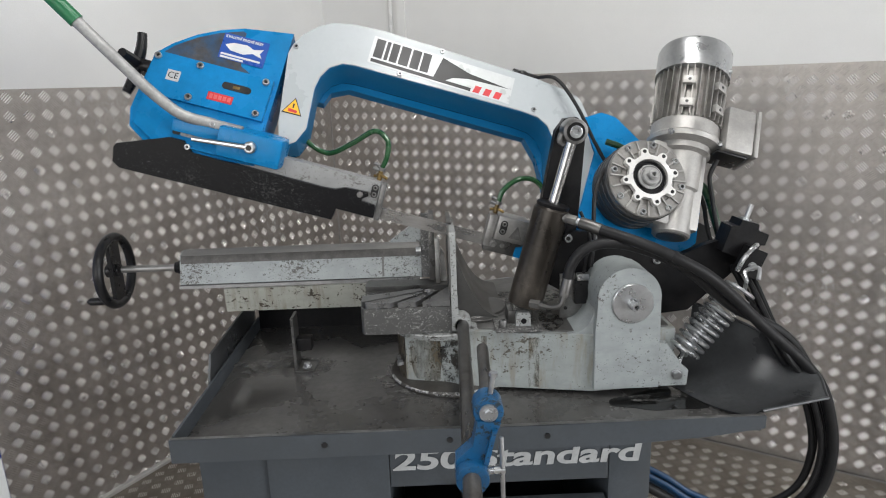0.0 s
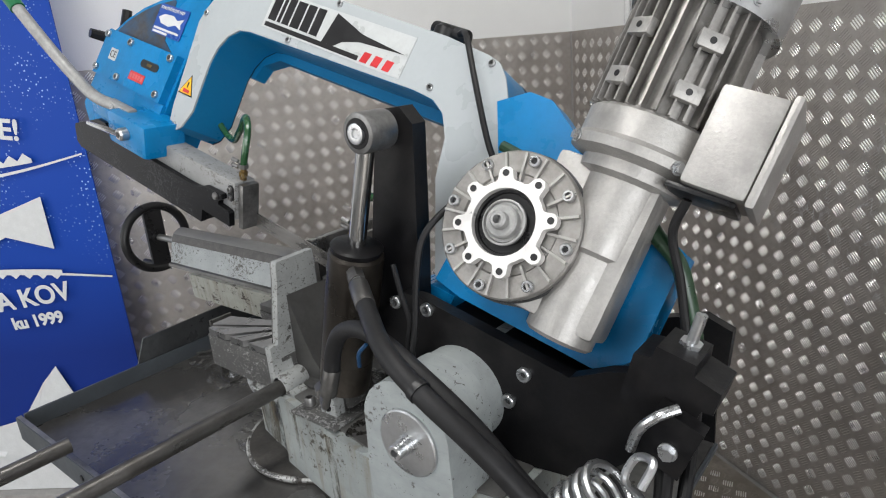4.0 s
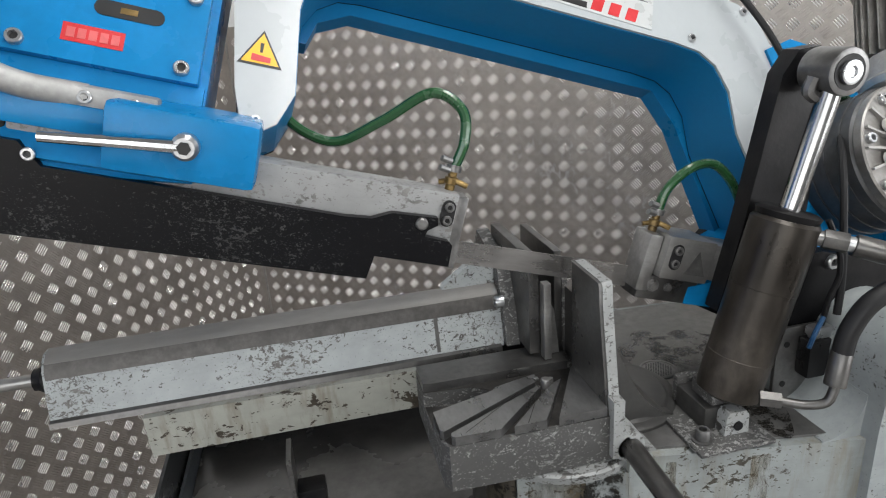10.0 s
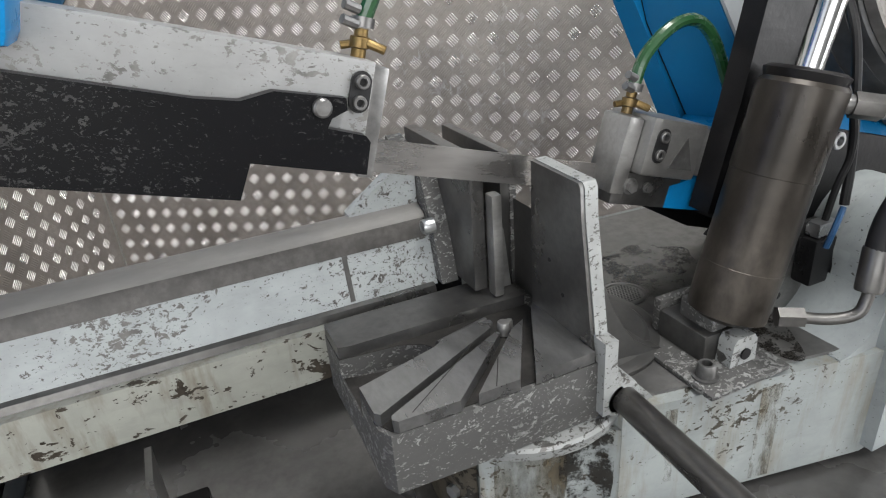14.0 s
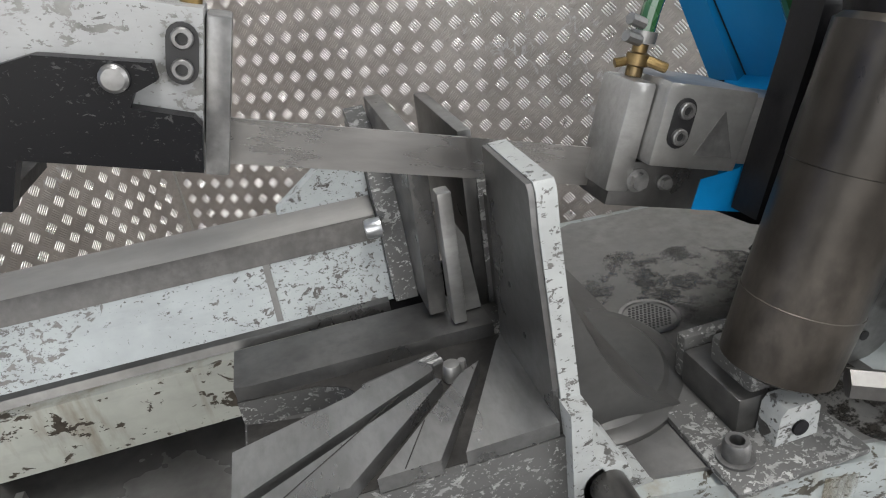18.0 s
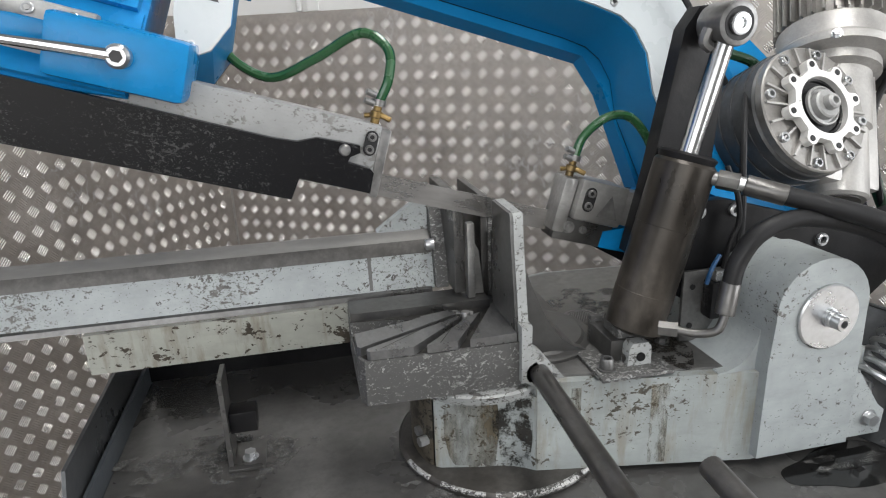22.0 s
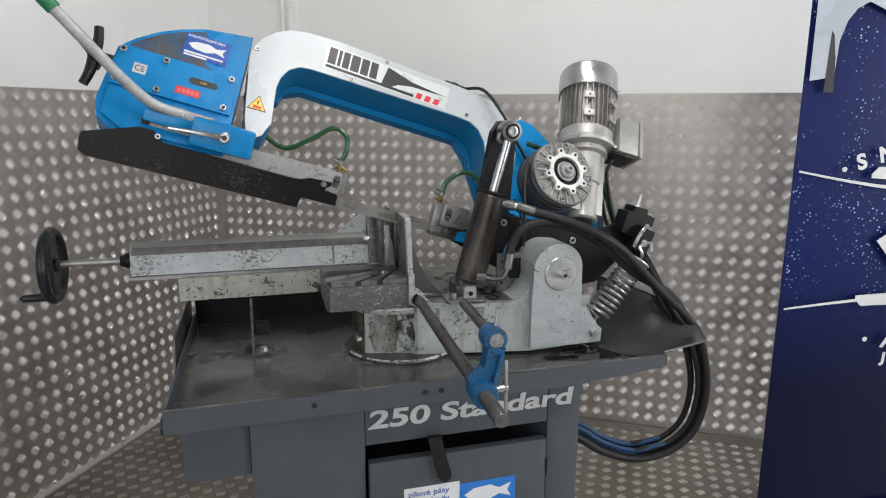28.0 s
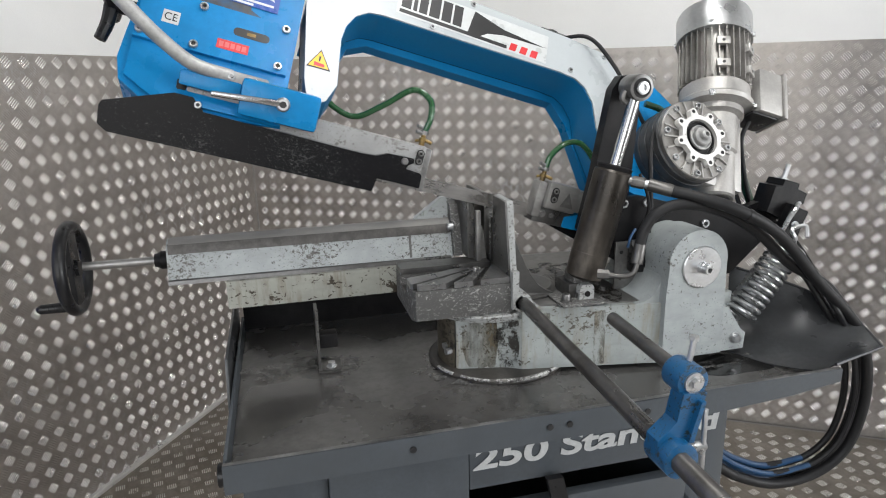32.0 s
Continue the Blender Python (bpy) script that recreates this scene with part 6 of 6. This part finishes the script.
bundle = thing("cable_bundle", "bundle of black control cables hanging beside the spring", "cables")
B0 = HEAD @ Vector((0.235, 0.15, 0.12))
for k, (dx, dy, r) in enumerate(((0.0, 0.0, 0.006), (0.016, 0.012, 0.0055), (-0.012, 0.02, 0.007), (0.008, 0.03, 0.005))):
    part("cable_line", tube([B0 + Vector((dx * 0.6, dy, 0.0)), (0.765 + dx, 0.16 + dy, 1.045), *loop_at(-0.012 + dx * 0.7, 0.0 + dy)[:7]], r, 10), RUBBER, bundle)
    part("cable_end", tube(loop_at(-0.012 + dx * 0.7, 0.0 + dy)[5:], r * 1.02, 10), BLUE_HOSE if k < 3 else RUBBER, bundle, "blue cable end")

# ---- things on the floor and banners ----
plug = thing("mains_plug", "red industrial mains plug and black cord on the floor", "plug")
part("plug_body", lathe([(0, 0.026), (0.05, 0.030), (0.055, 0.036), (0.085, 0.036), (0.088, 0.030)], (0.86, 0.535, 0.037), (0.90, 0.335, 0.037), 24), RED_PLASTIC, plug)
part("plug_end", lathe([(0.088, 0.028), (0.12, 0.024)], (0.86, 0.535, 0.037), (0.90, 0.335, 0.037), 24), surface("pale_plastic", (0.7, 0.68, 0.66), 0.4), plug)
part("cord_line", tube([(0.882, 0.42, 0.034), (0.92, 0.395, 0.015), (0.98, 0.405, 0.009), (1.10, 0.44, 0.009), (1.22, 0.435, 0.009), (1.306, 0.391, 0.009), (1.37, 0.30, 0.009), (1.47, 0.2, 0.009)], 0.0075, 10), RUBBER, plug, "black mains cord")


def banner(name, label, width, height, m, material, mirror):
    """A roll-up banner: printed sheet on a base case. The print runs from the inner edge; mirror turns it about."""
    b = thing(name, label, "banner", m, "roll-up banners")
    prof = [(width * (k / 16), 0.012 * math.sin(math.pi * k / 16)) for k in range(17)]
    outline = [(x, -y) for x, y in prof] + [(x, -y + 0.004) for x, y in reversed(prof)]
    part("printed_sheet", prism(outline, 0.075, height, "z"), material, b)
    part("top_rail", rod((0, 0, height + 0.008), (width, 0, height + 0.008), 0.011, None, 16, 0.002), ZINC, b)
    part("base_case", box(0.03, width - 0.03, -0.045, 0.06, 0.0, 0.0745, 0.015), ALU_CAST, b)

    def at(x):
        return (width - x) if mirror else x

    def curve_y(x):
        return -0.0155 - 0.012 * math.sin(math.pi * x / width)

    def patch(pname, pts2, mat, lift=0.0):
        bm = bmesh.new()
        vs = [bm.verts.new((at(x), curve_y(x) - lift, z)) for x, z in pts2]
        bm.faces.new(vs)
        bmesh.ops.triangulate(bm, faces=bm.faces)
        g = bmesh.ops.extrude_face_region(bm, geom=list(bm.faces))
        for v in g["geom"]:
            if isinstance(v, bmesh.types.BMVert):
                v.co.y -= 0.0008
        return part(pname, bm, mat, b, smooth=False)

    def stripe(z0, z1, bow, w0):
        n = 20
        up_, dn = [], []
        for k in range(n + 1):
            s = k / n
            x = 0.004 + s * (width - 0.008)
            z = z0 + (z1 - z0) * math.sin(math.pi * s) * bow
            w = w0 * (0.5 + 0.5 * math.sin(math.pi * s))
            up_.append((x, z + w)), dn.append((x, z - w))
        patch("curved_line", up_ + dn[::-1], WHITE_PRINT)

    stripe(1.247, 1.192, 1.0, 0.005)
    stripe(0.858, 0.892, 1.0, 0.005)
    c = width / 2
    patch("fish_mark", [(c + 0.03 + (a * 0.42 if not mirror else -a * 0.58), 1.040 + q * 0.26) for a, q in fish], WHITE_PRINT)
    lead = 0.16 if mirror else 0.205
    for zc, s in ((1.262, 1), (0.862, -1)):
        teeth = []
        for k in range(25):
            x = lead + (width - 2 * lead) * k / 24
            d = 0.032 * math.sin(math.pi * x / width)
            teeth.append((x, zc - s * d + (0.020 * s if k % 2 else 0.0)))
        teeth += [(x, z - s * 0.012) for x, z in teeth[::-1][::2]]
        patch("saw_teeth", teeth, WHITE_PRINT, 0.0004)
    if not mirror:
        for x, z in ((0.128, 1.252), (0.250, 0.765)):
            patch("print_dot", [(x + 0.007 * math.cos(q * 0.5236), z + 0.007 * math.sin(q * 0.5236)) for q in range(12)], WHITE_PRINT)
    wave = [(0.26, 0.076), (0.28, 0.12), (0.31, 0.20), (0.35, 0.24), (0.39, 0.22), (0.45, 0.24), (0.6, 0.2), (width - 0.01, 0.24), (width - 0.01, 0.076)] if not mirror else [(0.0, 0.076), (0.0, 0.30 if not mirror else 0.52), (0.05, 0.32 if not mirror else 0.46), (0.13, 0.20), (0.2, 0.36), (0.27, 0.56 if mirror else 0.40), (0.33, 0.50 if mirror else 0.36), (0.42, 0.30), (0.55, 0.22), (width - 0.01, 0.26), (width - 0.01, 0.076)]
    patch("white_wave", wave, WHITE_PRINT, 0.0006)
    return b


def banner_words(b, width, text, x, z, size, turn=0.0, material=None):
    m = Matrix.Translation((x, -0.0175 - 0.012 * math.sin(math.pi * x / width), z)) @ Matrix.Rotation(radians(90), 4, "X") @ Matrix.Rotation(radians(turn), 4, "Z")
    words(text, size, 0.0004, material or WHITE_PRINT, b, m, "lettering", 0, 1.0, 0.0022)


BR = Matrix.Translation((1.222, 0.140, 0.008)) @ Matrix.Rotation(radians(-12), 4, "Z") @ Matrix.Rotation(radians(-0.4), 4, "Y")
ban = banner("roll_up_banner", "night-blue roll-up banner with white curved lines beside the saw", 0.85, 1.95, BR, BANNER_DARK, False)
for ch, x, z, a in (("S", 0.165, 1.250, 18), ("N", 0.222, 1.270, 14)):
    banner_words(ban, 0.85, ch, x, z, 0.058, a)
banner_words(ban, 0.85, "A", 0.298, 0.742, 0.062, -6)
banner_words(ban, 0.85, "J", 0.306, 0.695, 0.040, -4)
sky = [(0.004, 1.485), (0.040, 1.49), (0.068, 1.50), (0.072, 1.585), (0.088, 1.635), (0.110, 1.665), (0.140, 1.682), (0.200, 1.655), (0.26, 1.63), (0.40, 1.63), (0.60, 1.66), (0.846, 1.70), (0.846, 1.94), (0.004, 1.94)]
for pname, pts2, mat, lift in (("pale_sky", sky, BANNER_PALE, 0.0), ("dark_stroke", [(0.044, 1.455), (0.070, 1.455), (0.066, 1.54), (0.056, 1.60), (0.049, 1.61)], BLACK_PRINT, 0.001)):
    bm = prism([(x, -z) for x, z in pts2], 0, 0.0008, "z")
    bm.transform(Matrix(((1, 0, 0, 0), (0, 0, 1, 0), (0, -1, 0, 0), (0, 0, 0, 1))))
    for v in bm.verts:
        v.co.y += -0.0150 - lift - 0.012 * math.sin(math.pi * v.co.x / 0.85)
    part(pname, bm, mat, ban, smooth=False)
BL = Matrix.Translation((-1.10 - 0.85 * 0.82, 0.46 - 0.85 * 0.57, 0.002)) @ Matrix.Rotation(radians(34.8), 4, "Z")
ban2 = banner("roll_up_banner", "royal-blue roll-up banner with white lettering and a fish", 0.85, 1.95, BL, BANNER_BLUE, True)
banner_words(ban2, 0.85, "ZNETE!", 0.40, 1.345, 0.085, -9)
banner_words(ban2, 0.85, "A KOV", 0.45, 0.765, 0.085, 7)
banner_words(ban2, 0.85, "ku 1999", 0.48, 0.70, 0.055, 6)
banner_words(ban2, 0.85, "S", 0.42, 1.0, 0.13, 5, BLUE_PRINT)
